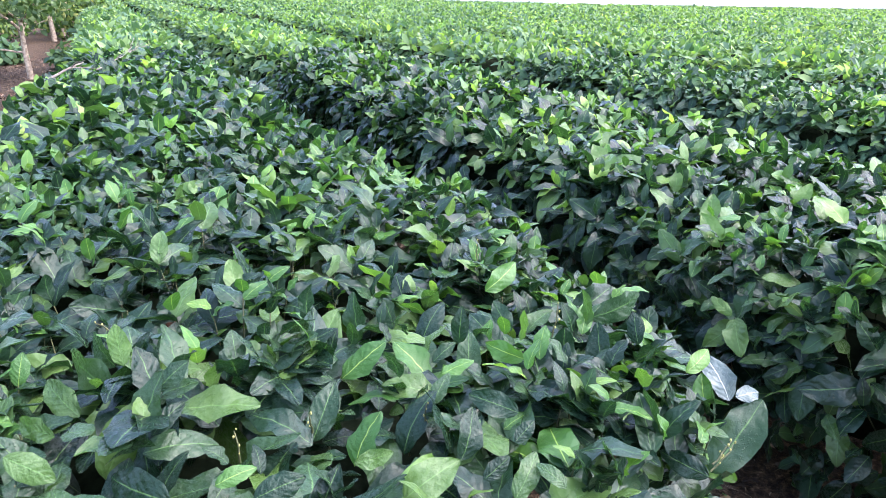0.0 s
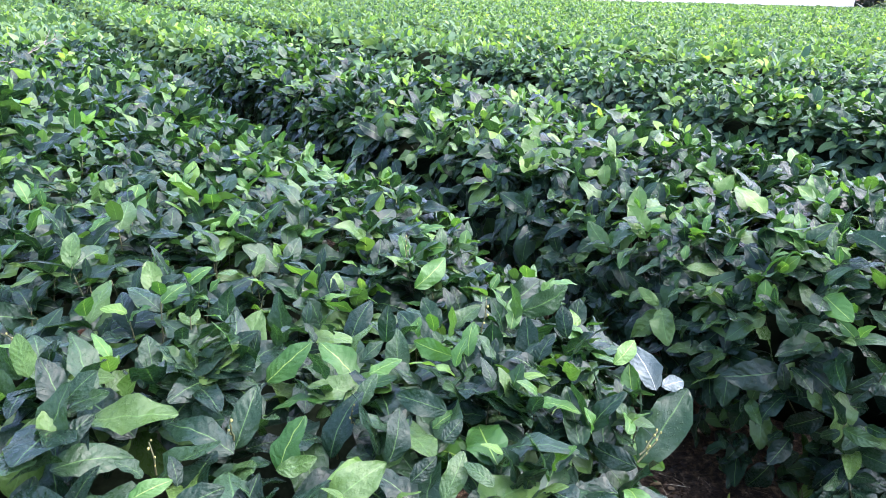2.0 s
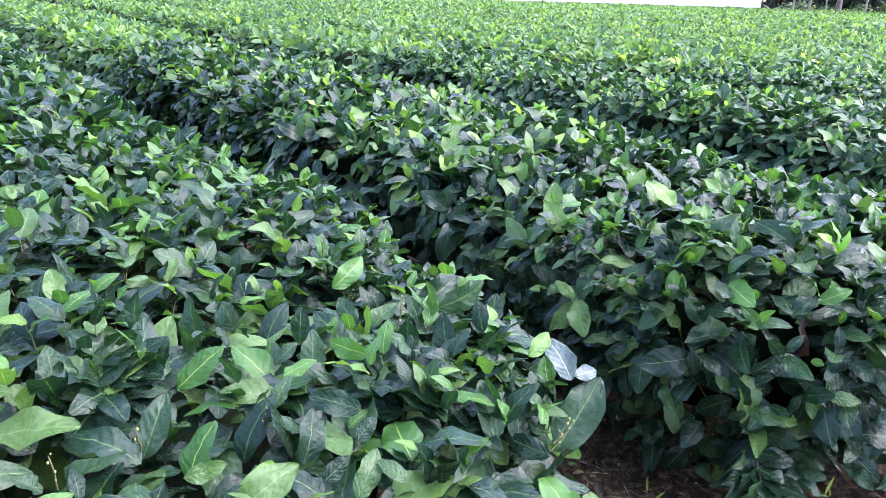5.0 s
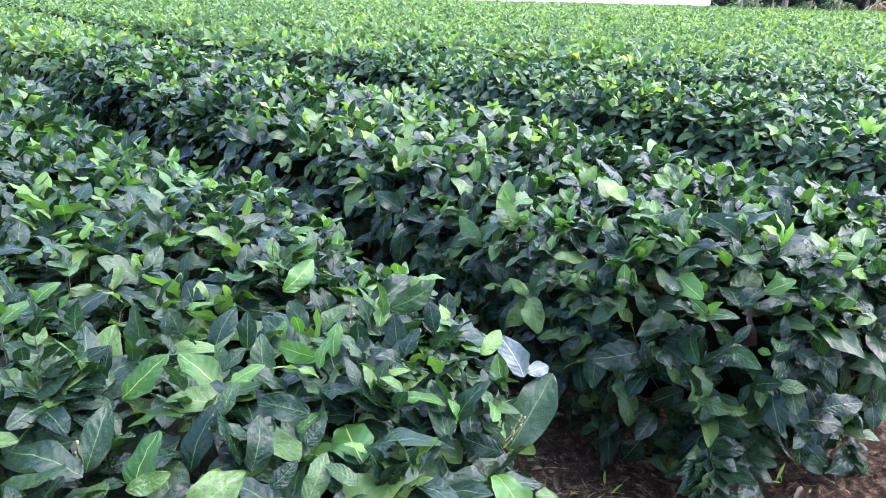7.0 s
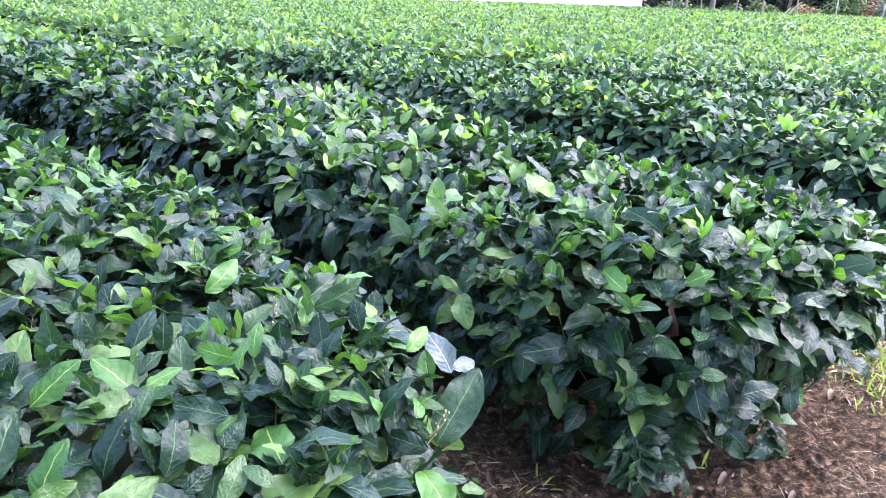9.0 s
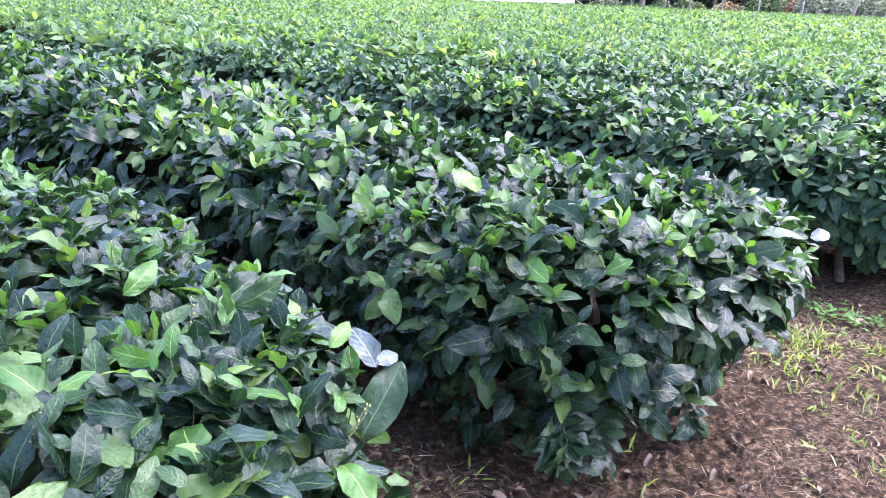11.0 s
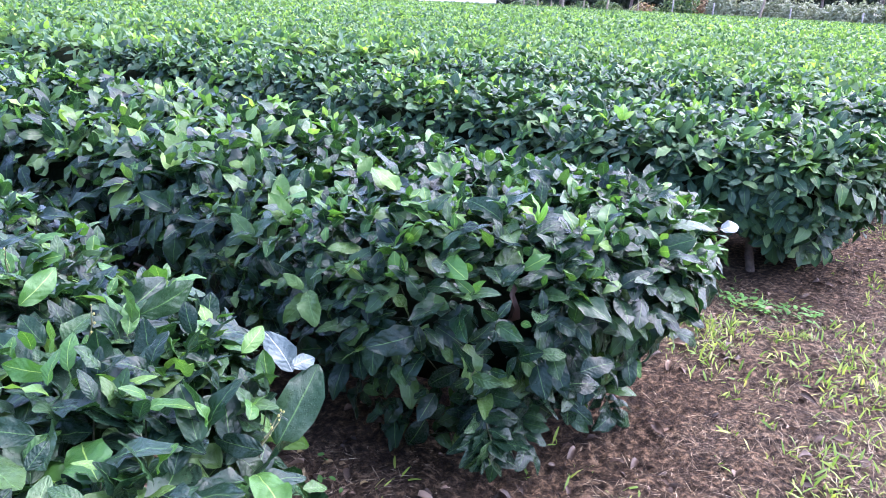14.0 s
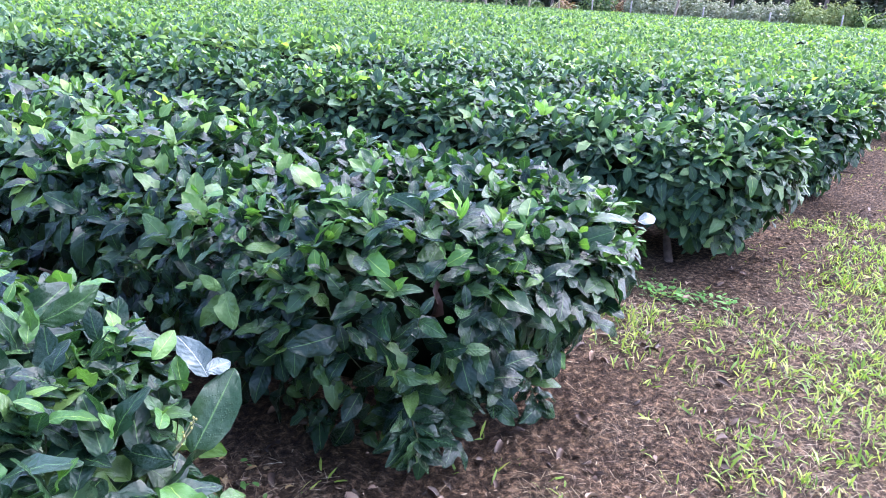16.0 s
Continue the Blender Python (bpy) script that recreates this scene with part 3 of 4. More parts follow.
TOP_EDGE = [
    ((-0.052, 1.064, 0.721), (-0.035, 1.111, 0.820), False), ((-0.044, 0.890, 0.765), (0.029, 0.920, 0.820), False),
    ((-0.035, 1.453, 0.721), (-0.012, 1.504, 0.820), False), ((-0.014, 1.265, 0.749), (-0.076, 1.305, 0.820), True),
    ((-0.005, 1.141, 0.770), (0.015, 1.172, 0.820), False), ((0.041, 1.006, 0.752), (0.071, 1.042, 0.820), False),
    ((0.064, 1.298, 0.727), (0.059, 1.345, 0.820), False), ((0.069, 0.899, 0.794), (0.109, 0.919, 0.820), False),
    ((0.114, 1.689, 0.761), (0.203, 1.729, 0.820), True), ((0.115, 0.894, 0.765), (0.152, 0.924, 0.820), False),
    ((0.122, 0.994, 0.794), (0.154, 1.015, 0.820), False), ((0.136, 1.075, 0.797), (0.054, 1.097, 0.820), False),
]
FAR_SHOULDER = [
    ((0.157, 1.452, 0.767), (0.115, 1.487, 0.820), False), ((0.165, 1.255, 0.803), (0.087, 1.276, 0.820), True),
    ((0.186, 0.889, 0.789), (0.151, 0.911, 0.820), False), ((0.190, 1.447, 0.765), (0.235, 1.483, 0.820), False),
    ((0.293, 1.342, 0.733), (0.218, 1.389, 0.820), False), ((0.302, 1.554, 0.761), (0.408, 1.592, 0.820), False),
    ((0.329, 1.475, 0.792), (0.461, 1.502, 0.820), False), ((0.334, 1.346, 0.732), (0.324, 1.393, 0.820), False),
    ((0.420, 1.594, 0.796), (0.488, 1.620, 0.820), True), ((0.420, 1.410, 0.760), (0.410, 1.448, 0.820), False),
]
CORNER_SHOOT = [
    ((0.496, 1.327, 0.741), (0.556, 1.356, 0.780), True), ((0.615, 1.38, 0.648), (0.583, 1.432, 0.735), "silver"),
    ((0.584, 1.286, 0.712), (0.649, 1.304, 0.720), "silver"), ((0.535, 1.234, 0.574), (0.648, 1.293, 0.700), False),
    ((0.352, 1.235, 0.616), (0.405, 1.279, 0.700), True), ((0.383, 1.244, 0.637), (0.448, 1.280, 0.700), False),
    ((0.536, 1.313, 0.640), (0.492, 1.350, 0.700), False), ((0.563, 1.366, 0.636), (0.550, 1.405, 0.700), True),
    ((0.367, 1.219, 0.730), (0.256, 1.224, 0.700), False), ((0.304, 1.029, 0.748), (0.272, 1.026, 0.700), False),
    ((0.470, 1.083, 0.673), (0.392, 1.106, 0.700), False),
]
SECOND_END = [
    ((1.021, 1.813, 0.385), (0.999, 1.805, 0.263), False), ((1.172, 1.607, 0.428), (1.091, 1.657, 0.364), False),
    ((1.158, 1.600, 0.476), (1.268, 1.559, 0.472), False), ((1.135, 1.661, 0.688), (1.115, 1.727, 0.760), False),
    ((1.283, 1.632, 0.661), (1.385, 1.642, 0.775), False), ((1.001, 1.742, 0.643), (1.087, 1.690, 0.576), False),
    ((1.191, 1.595, 0.653), (1.263, 1.556, 0.599), False), ((1.457, 1.748, 0.388), (1.511, 1.685, 0.234), False),
    ((1.436, 1.401, 0.459), (1.537, 1.379, 0.491), False), ((1.400, 1.456, 0.394), (1.534, 1.410, 0.416), False),
    ((1.685, 1.544, 0.560), (1.804, 1.511, 0.585), False), ((2.082, 1.806, 0.613), (2.200, 1.796, 0.683), False),
]
SECOND_SIDE = [
    ((1.852, 1.457, 0.479), (1.944, 1.420, 0.452), False), ((1.148, 1.749, 0.188), (1.095, 1.767, 0.081), False),
    ((1.142, 1.853, 0.140), (1.062, 1.895, 0.050), False), ((1.168, 1.672, 0.274), (1.098, 1.717, 0.212), False),
    ((1.154, 1.625, 0.663), (1.087, 1.696, 0.676), False), ((0.900, 1.942, 0.712), (0.999, 1.914, 0.722), False),
    ((0.766, 2.066, 0.652), (0.834, 2.034, 0.606), False), ((1.585, 1.603, 0.679), (1.724, 1.546, 0.679), False),
    ((2.008, 1.575, 0.728), (1.901, 1.650, 0.677), False), ((2.305, 1.735, 0.680), (2.396, 1.719, 0.694), "silver"),
    ((1.276, 1.588, 0.163), (1.220, 1.651, 0.165), False), ((1.239, 2.179, 0.796), (1.200, 2.270, 0.885), True),
]
# Shifted along the sight line towards the camera so that it shows.
DEAD_SPOT = [((1.303, 1.56, 0.683), (1.289, 1.555, 0.55), "dead")]
STANDING = [NEAR_END + MIDDLE_END + TOP_EDGE + FAR_SHOULDER + CORNER_SHOOT, SECOND_END + SECOND_SIDE + DEAD_SPOT]
# points kept free of other leaves: along each leaf and from it towards the camera; the corner shoot is cleared furthest
TO_CAMERA = (0.0, -0.75, 0.65)
CLEAR = [[tuple(p + (q - p) * s + 0.05 * k * v for p, q, v in zip(foot, tip, TO_CAMERA)) for foot, tip, _ in some for k in range(2) for s in (0.3, 0.6, 0.9)] for some in STANDING]
CORNER_SIGHT = np.array([tuple(p + (q - p) * s + 0.05 * k * v for p, q, v in zip(foot, tip, TO_CAMERA)) for foot, tip, _ in CORNER_SHOOT[:4] for k in range(4) for s in (0.1, 0.5, 0.9)])

HEDGE_LABELS = ["trimmed tea hedge with large wet glossy dark green leaves", "tea hedge ending in drooping dark leaves over bare soil", "tea hedge with dark sides and fresh lime shoots on top"]
PIECES = []
STALKS = []


def hedge(i, row):
    nc, w, top, end = row
    d1 = far_limit(nc)
    base = plan(np.array(nc), np.array(end + 0.6))
    thing = tagged(new("tea_hedge"), HEDGE_LABELS[min(i, 2)] if i < 3 else "long trimmed tea hedge, yellow-green young leaves on its top", "hedge", "rows of tea hedges")
    thing.location = (base[0], base[1], 0)
    back = Matrix.Translation((-base[0], -base[1], 0))
    # distance along the row at which the camera's view reaches each level of detail
    reach = lambda far: max(end + 0.3, math.sqrt(max(far * far - nc * nc, 0.0)))
    a, b, c, e = [min(reach(far), d1) for far in (3.3, 8.5, 20.0, 34.0)]
    low = 1.0 if i < 6 else 0.75
    bands = [(end, a, 480, 5, 0.122, LEAF_NEAR, 0.9), (a, b, 270 if i < 2 else 340, 5, 0.15, LEAF_MID, min(low, 0.88)), (b, c, 225 if i < 3 else 140, 3, 0.182, LEAF_FAR, low), (c, e, 52, 3, 0.2, LEAF_TINY, 0.8 if i < 3 else 0.6), (e, d1, 34, 3, 0.23, LEAF_TINY, 0.6)]
    if a <= end + 0.35:
        bands = [(end, b, 380, 5, 0.126, LEAF_MID, low)] + bands[-3:]
    if b <= end + 0.35:
        bands = [(end, c, 185, 4, 0.138, LEAF_FAR, low)] + bands[-2:]
    if c <= end + 0.35:
        bands = [(end, e, 62, 3, 0.185, LEAF_TINY, 0.6), (e, d1, 34, 3, 0.23, LEAF_TINY, 0.6)]
    if i < 5:
        bands.append((end, end + 0.8 * w + 0.02, (340, 400, 430, 430, 330)[i], 5, 0.112, LEAF_NEAR if i < 2 else LEAF_MID, 1.0))
    keep_clear = np.array(CLEAR[min(i, 1)])
    near_sets, far_sets = [], []
    for shapes, P, R, S, Y, rank in patch_foliage(row, bands, 0.17 if i < 1 else 0.3 + 0.02 * min(i, 8)):
        if shapes is LEAF_NEAR and i < 2:
            middle = P + R[:, :, 1] * (0.5 * S)[:, None]
            clear = np.linalg.norm(middle[:, None, :] - keep_clear[None], axis=2).min(axis=1) > 0.05
            if i == 0:
                clear &= np.linalg.norm(middle[:, None, :] - CORNER_SIGHT[None], axis=2).min(axis=1) > 0.075
            P, R, S, Y, rank = P[clear], R[clear], S[clear], Y[clear], rank[clear]
            feet, tips = STALKS[-1] if len(STALKS) == 1 else [np.concatenate(q) for q in zip(*STALKS)]
            bare = np.linalg.norm(tips[:, None, :] - keep_clear[None], axis=2).min(axis=1) > 0.075
            STALKS[:] = [(feet[bare], tips[bare])]
        if i == 1:
            across = P[:, 0] * ACROSS[0] + P[:, 1] * ACROSS[1] - nc
            along_row = P[:, 0] * RUN[0] + P[:, 1] * RUN[1]
            gaps = (P[:, 2] < 0.42) & (across < -0.2) & (along_row < end + 1.4) & (rng.random(len(P)) < 0.62)
            P, R, S, Y, rank = P[~gaps], R[~gaps], S[~gaps], Y[~gaps], rank[~gaps]
        if i == 0:
            across = P[:, 0] * ACROSS[0] + P[:, 1] * ACROSS[1] - nc
            along_row = P[:, 0] * RUN[0] + P[:, 1] * RUN[1]
            Y = Y & ((along_row > end + 0.6) | (across > 0.1))
        if shapes is LEAF_NEAR and i < 3:
            spot = np.array([*plan(np.array(nc - 0.1), np.array(end + 0.45)), top])
            order = np.argsort(np.linalg.norm(P - spot, axis=1) + 0.25 * (rank > 3))
            one, rest = order[:290], order[290:]
            for j in one:
                PIECES.append((thing, P[j] - np.array([base[0], base[1], 0]), R[j], S[j], bool(Y[j])))
            P, R, S, Y = P[rest], R[rest], S[rest], Y[rest]
        kinds = Y.astype(int)
        if shapes is LEAF_MID:
            kinds = np.where(Y & (rng.random(len(Y)) < 0.4), 2, kinds)
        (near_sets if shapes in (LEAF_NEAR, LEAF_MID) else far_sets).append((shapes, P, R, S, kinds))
    for sets, mats, nm in ((near_sets, (OLD_LEAF if i < 2 else LIT_LEAF, YOUNG_LEAF, LIME_SHOOT), "foliage"), (far_sets, (FAR_OLD, FAR_YOUNG), "distant_foliage")):
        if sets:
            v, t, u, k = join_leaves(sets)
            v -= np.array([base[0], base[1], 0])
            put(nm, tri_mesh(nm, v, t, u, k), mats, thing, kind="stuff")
    if STALKS:
        feet, tips = np.concatenate([q[0] for q in STALKS]), np.concatenate([q[1] for q in STALKS])
        STALKS.clear()
        me = stalk_mesh(feet, tips)
        me.transform(back)
        put("twig_mass", me, TWIG, thing, "green-brown shoot stalks", kind="stuff")
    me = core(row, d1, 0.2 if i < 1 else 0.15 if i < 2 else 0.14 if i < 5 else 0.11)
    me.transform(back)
    put("branch_mass", me, CORE, thing, "near-black core standing in for the shade inside the hedge")
    if i < 5:
        r = random.Random(i)
        for j in range(14):
            d = end + 0.45 + j * 0.52 + r.uniform(-0.1, 0.1)
            for side in (-0.3, 0.3):
                p = plan(np.array(nc + side * w * 1.4 + r.uniform(-0.05, 0.05)), np.array(d))
                st = put("stem", STEMS[r.randrange(5)], STEM, thing)
                st.matrix_local = pose(p[0] - base[0], p[1] - base[1], 0, 0, 0, r.uniform(0, 360))
    return thing


NEAR_ROWS = 10
for i, row in enumerate(TEA_ROWS[:NEAR_ROWS]):
    hedge(i, row)


def far_field():
    sets = []
    for row in TEA_ROWS[NEAR_ROWS:]:
        end, d1 = row[3], far_limit(row[0])
        P, N = row_surface(row, int(36 * (d1 - end)), end, d1, low=0.6)
        p, R, S, Y, _ = shoots(P, N, 0.75, 3, 0.22)
        sets.append((LEAF_TINY, p, R, S, Y))
    v, t, u, k = join_leaves(sets)
    thing = tagged(new("tea_field"), "far rows of tea merging into a yellow-green field", "tea field", kind="stuff")
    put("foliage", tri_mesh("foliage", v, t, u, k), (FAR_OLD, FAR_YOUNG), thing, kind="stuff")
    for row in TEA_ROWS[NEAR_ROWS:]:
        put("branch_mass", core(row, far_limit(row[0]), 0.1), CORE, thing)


far_field()

# ---- headland: grass, straw, fallen leaves ----
def hedge_gap(n, d):
    """Distance outside the nearest hedge footprint, roughly (negative under it)."""
    best = np.full(np.shape(n), 9.0)
    for nc, w, top, end in TEA_ROWS[:8]:
        e = end + SKEW * np.clip(n - nc, -w, w)
        gn, gd = np.abs(n - nc) - w, e - d
        best = np.minimum(best, np.maximum(gn, gd))
    return best


def flat_frames(m, tilt=0.25):
    axis = unit(np.array([[0, 0, 1.0]]) + rng.normal(0, tilt, (m, 3)))
    return leaf_frames(axis, rng.uniform(0, 6.283, m), np.zeros(m), rng.normal(0, tilt, m))


def grass():
    tuft_n, tuft_d = np.concatenate([rng.uniform(0.6, 6.5, 62000), rng.uniform(5.5, 26.0, 12000)]), np.concatenate([rng.uniform(-2.8, 1.2, 62000), rng.uniform(-3.0, 0.6, 12000)])
    gap = hedge_gap(tuft_n, tuft_d)
    xy = plan(tuft_n, tuft_d)
    patch = wobble(xy[:, 0] * 1.5, xy[:, 1] * 1.5, 2.0)
    want = np.clip((gap + 0.02) * 2.2, 0.03, 1) * np.clip(0.16 + 0.3 * patch + 0.2 * wobble(xy[:, 0] * 7, xy[:, 1] * 7, 8.0) + 0.012 * (tuft_n - 1.8), 0.02, 0.36)
    want *= np.clip((tuft_n - 0.6) / 1.1, 0, 1) * np.clip((tuft_d + 2.8) / 0.9, 0, 1)
    keep = rng.random(len(tuft_n)) < want
    xy = xy[keep]
    m = len(xy)
    sets = []
    for k in range(4):
        P = np.concatenate([xy + rng.normal(0, 0.014, (m, 2)), np.zeros((m, 1))], 1)
        P[:, 2] = ground_height(P[:, 0], P[:, 1]) - 0.004
        R = leaf_frames(np.tile([[0, 0, 1.0]], (m, 1)), rng.uniform(0, 6.283, m), rng.uniform(0.35, 1.4, m), rng.normal(0, 0.6, m))
        sets.append((BLADE, P, R, 0.014 + 0.052 * rng.random(m) ** 1.5, np.zeros(m)))
    v, t, u, k = join_leaves(sets)
    put("grass", tri_mesh("grass", v, t, u), GRASS, label="sparse lime green grass tufts on bare soil", category="grass", kind="stuff")


def on_ground(xy, lift):
    return np.concatenate([xy, (ground_height(xy[:, 0], xy[:, 1]) + lift)[:, None]], 1)


def litter():
    thin = [leaf_shape(3, 2, s, ratio=0.009, fold=0.0, curl=0.5, wave=0.0) for s in range(90, 97)]
    m = 150000
    n, d = np.concatenate([rng.uniform(0.9, 4.6, 130000), rng.uniform(-1.5, 9.0, 20000)]), np.concatenate([rng.uniform(-1.3, 1.5, 130000), rng.uniform(-2.6, 3.0, 20000)])
    xy = plan(n, d)
    clumpy = np.clip(0.55 + 0.6 * wobble(xy[:, 0] * 2.3, xy[:, 1] * 2.3, 5.0), 0.1, 1)
    keep = rng.random(m) < clumpy * np.where(hedge_gap(n, d) > 0.0, np.clip(1.1 - d * 0.35, 0.15, 1), 0.1)
    xy = xy[keep]
    m = len(xy)
    v, t, u, k = scatter(thin, on_ground(xy, 0.003 + rng.uniform(0, 0.014, m)), flat_frames(m, 0.28), 0.014 + 0.085 * rng.random(m) ** 1.6)
    put("straw", tri_mesh("straw", v, t, u), STRAW, label="dry brown straw and twigs lying on soil", category="straw", kind="stuff")
    m = 5200
    n, d = rng.uniform(-2.2, 7.0, m), rng.uniform(-1.8, 9.0, m)
    # Litter beside the path, thickened with dark leaves to stand in for tree shade.
    n, d = np.concatenate([n, rng.uniform(-3.5, -0.4, 2600)]), np.concatenate([d, rng.uniform(4.5, 18.0, 2600)])
    m = len(n)
    keep = (hedge_gap(n, d) > -0.25) & (rng.random(m) < np.where(d < 0.3, 0.4, 1.0))
    xy = plan(n[keep], d[keep])
    m = len(xy)
    v, t, u, k = scatter(CURLED, on_ground(xy, 0.01), flat_frames(m, 0.35), rng.uniform(0.025, 0.075, m) * np.where(d[keep] > 4.5, 0.9, 1.0))
    put("leaf_litter", tri_mesh("leaf_litter", v, t, u), RUST_DARK, label="dark brown fallen leaves scattered on the soil", category="leaf litter", kind="stuff")
    # flakes of rotting leaf and bark
    m = 11000
    n, d = rng.uniform(0.8, 6.2, m), rng.uniform(-1.5, 1.6, m)
    keep = hedge_gap(n, d) > -0.2
    xy = plan(n[keep], d[keep])
    m = len(xy)
    chips = [leaf_shape(3, 3, q, ratio=0.1, fold=0.8, curl=0.5) for q in range(120, 125)]
    v, t, u, k = scatter(chips, on_ground(xy, 0.005), flat_frames(m, 0.35), 0.006 + 0.02 * rng.random(m) ** 2)
    put("bark_flakes", tri_mesh("bark_flakes", v, t, u), STRAW, label="small flakes of bark and rotting leaf on soil", category="mulch", kind="stuff")
    # crumbs of soil
    m = 12000
    n, d = rng.uniform(0.8, 5.0, m), rng.uniform(-1.3, 1.6, m)
    xy = plan(n, d)
    iv = np.array([(1, 0, 0), (-1, 0, 0), (0, 1, 0), (0, -1, 0), (0, 0, 1), (0, 0, -1)], np.float32)
    it = np.array([(0, 2, 4), (2, 1, 4), (1, 3, 4), (3, 0, 4), (2, 0, 5), (1, 2, 5), (3, 1, 5), (0, 3, 5)], np.int32)
    lumps = [(iv * np.random.default_rng(q).uniform(0.6, 1.3, (6, 1)).astype(np.float32) * np.array([1, 0.8, 0.65], np.float32), it, np.zeros((6, 2), np.float32)) for q in range(6)]
    v, t, u, k = scatter(lumps, on_ground(xy, 0.002), flat_frames(m, 0.4), 0.002 + 0.007 * rng.random(m) ** 3)
    m = 9000
    n2, d2 = rng.uniform(1.2, 8.0, m), rng.uniform(-0.9, 1.8, m)
    g = hedge_gap(n2, d2)
    keep = (rng.random(m) < np.clip(1.0 - np.abs(g) * 1.7, 0.03, 1))
    xy = plan(n2[keep], d2[keep])
    m = len(xy)
    v2, t2, u2, k2 = scatter(lumps, on_ground(xy, 0.002), flat_frames(m, 0.4), 0.003 + 0.012 * rng.random(m) ** 2.5)
    v, t, u = np.concatenate([v, v2]), np.concatenate([t, t2 + len(v)]), np.concatenate([u, u2])
    put("soil_crumbs", tri_mesh("soil_crumbs", v, t, u), SOIL, label="loose crumbs of dark damp soil", category="soil", kind="stuff")


DROPPED = [tri_mesh("dead_leaf", *CURLED[q]) for q in (2, 4, 1, 5)]


def dead_leaf(x, y, size, turn, label, k):
    ob = put("dead_leaf", DROPPED[k], RUST_DARK if k < 2 else RUST_LEAF, label=label, category="dead leaf", group="fallen leaves on the soil")
    ob.matrix_basis = pose(x, y, float(ground_height(np.array(x), np.array(y))) + size * 0.12, 8, -6, turn) @ Matrix.Scale(size, 4)


WEED_LEAF = [tri_mesh("leaf", *LEAF_MID[q]) for q in range(3)]


def weed(x, y, spread, count):
    """A low patch of small round-leaved weeds."""
    thing = tagged(new("weed"), "low green weed with small soft leaves on soil", "weed", "weeds on the bare soil")
    thing.location = (x, y, float(ground_height(np.array(x), np.array(y))))
    q = random.Random(int(x * 100))
    for _ in range(count):
        ob = put("leaf", WEED_LEAF[q.randrange(3)], WEED, thing)
        ob.matrix_local = pose(q.gauss(0, spread), q.gauss(0, spread), q.uniform(0.008, 0.04), q.uniform(0, 35), q.uniform(-20, 20), q.uniform(0, 360)) @ Matrix.Scale(q.uniform(0.02, 0.045), 4)


grass()
litter()
for x, y, size, turn, k in ((1.77, 1.51, 0.06, 40, 0), (1.92, 1.09, 0.09, 200, 1), (1.67, 1.64, 0.07, 120, 1), (2.94, 2.06, 0.06, 300, 0), (1.82, 1.36, 0.05, 10, 0), (2.5, 1.3, 0.05, 75, 1), (1.3, 1.5, 0.06, 250, 0)):
    dead_leaf(x, y, size, turn, "curled brown fallen leaf on damp soil", k)
# dry leaves on the path between the first two hedges
q = random.Random(31)
for j in range(14):
    x, y = plan(np.array(q.uniform(1.2, 1.62)), np.array(q.uniform(0.7, 1.5)))
    dead_leaf(float(x), float(y), q.uniform(0.03, 0.06), q.uniform(0, 360), "dry tan fallen leaf on the path between hedges", 2 + j % 2)
for x, y, spread, count in ((3.33, 2.2, 0.08, 60), (3.27, 2.36, 0.06, 45), (3.47, 2.05, 0.05, 25), (0.83, 1.86, 0.04, 6)):
    weed(x, y, spread, count)

# ---- far edge of the field: white wall, posts, woodland ----
def box(x0, x1, y0, y1, z0, z1):
    v = np.array([(x, y, z) for x in (x0, x1) for y in (y0, y1) for z in (z0, z1)], float)
    q = [(0, 1, 3, 2), (4, 6, 7, 5), (0, 4, 5, 1), (2, 3, 7, 6), (0, 2, 6, 4), (1, 5, 7, 3)]
    return v, np.array([t for a, b, c, d in q for t in ((a, b, c), (a, c, d))])


def far_wall():
    thing = tagged(new("wall_north"), "long white wall with faint rust streaks behind the field", "wall", kind="structure")
    for k in range(16):
        v, t = box(-3.38, 0, 0, 0.2, 0.0, 3.4)
        ob = put("panel", tri_mesh("panel", v, t, smooth=False), WALL, thing)
        if k < 8:
            ob.location = (34.0 - 3.4 * k, 53.4, 0)
        else:
            ob.matrix_basis = pose(6.8 - 2.915 * (k - 8), 53.4 + 1.749 * (k - 8), 0, 0, 0, -30.96)


def post(x, y, h, lean):
    p = [(0, 0, 0), (lean * h * 0.5, 0, h * 0.5), (lean * h, 0, h)]
    v, t = tube(p, [0.055, 0.052, 0.048], 8)
    ob = put("fence_post", tri_mesh("fence_post", v, t), GREY_POST, label="pale wooden fence post at the field edge", category="post", group="fence posts")
    ob.location = (x, y, 0)


def clump(cx, cy, cz, rx, ry, rz, count, size):
    """Leaves filling an uneven ellipsoid, thicker towards its skin."""
    dirs = unit(rng.normal(0, 1, (count, 3)))
    rad = rng.uniform(0.45, 1.0, count) ** 0.6 * (1 + 0.22 * wobble(dirs[:, 0] * 3 + cx, dirs[:, 2] * 3 + dirs[:, 1] * 2, cx + cy))
    P = dirs * rad[:, None] * np.array([rx, ry, rz]) + np.array([cx, cy, cz])
    R = leaf_frames(unit(dirs + np.array([0, 0, 0.6])), rng.uniform(0, 6.28, count), rng.normal(0.1, 0.5, count), rng.normal(0, 0.5, count))
    return (LEAF_TINY if size > 0.14 or size < 0.12 else LEAF_FAR, P, R, size * rng.uniform(0.6, 1.4, count), np.zeros(count))


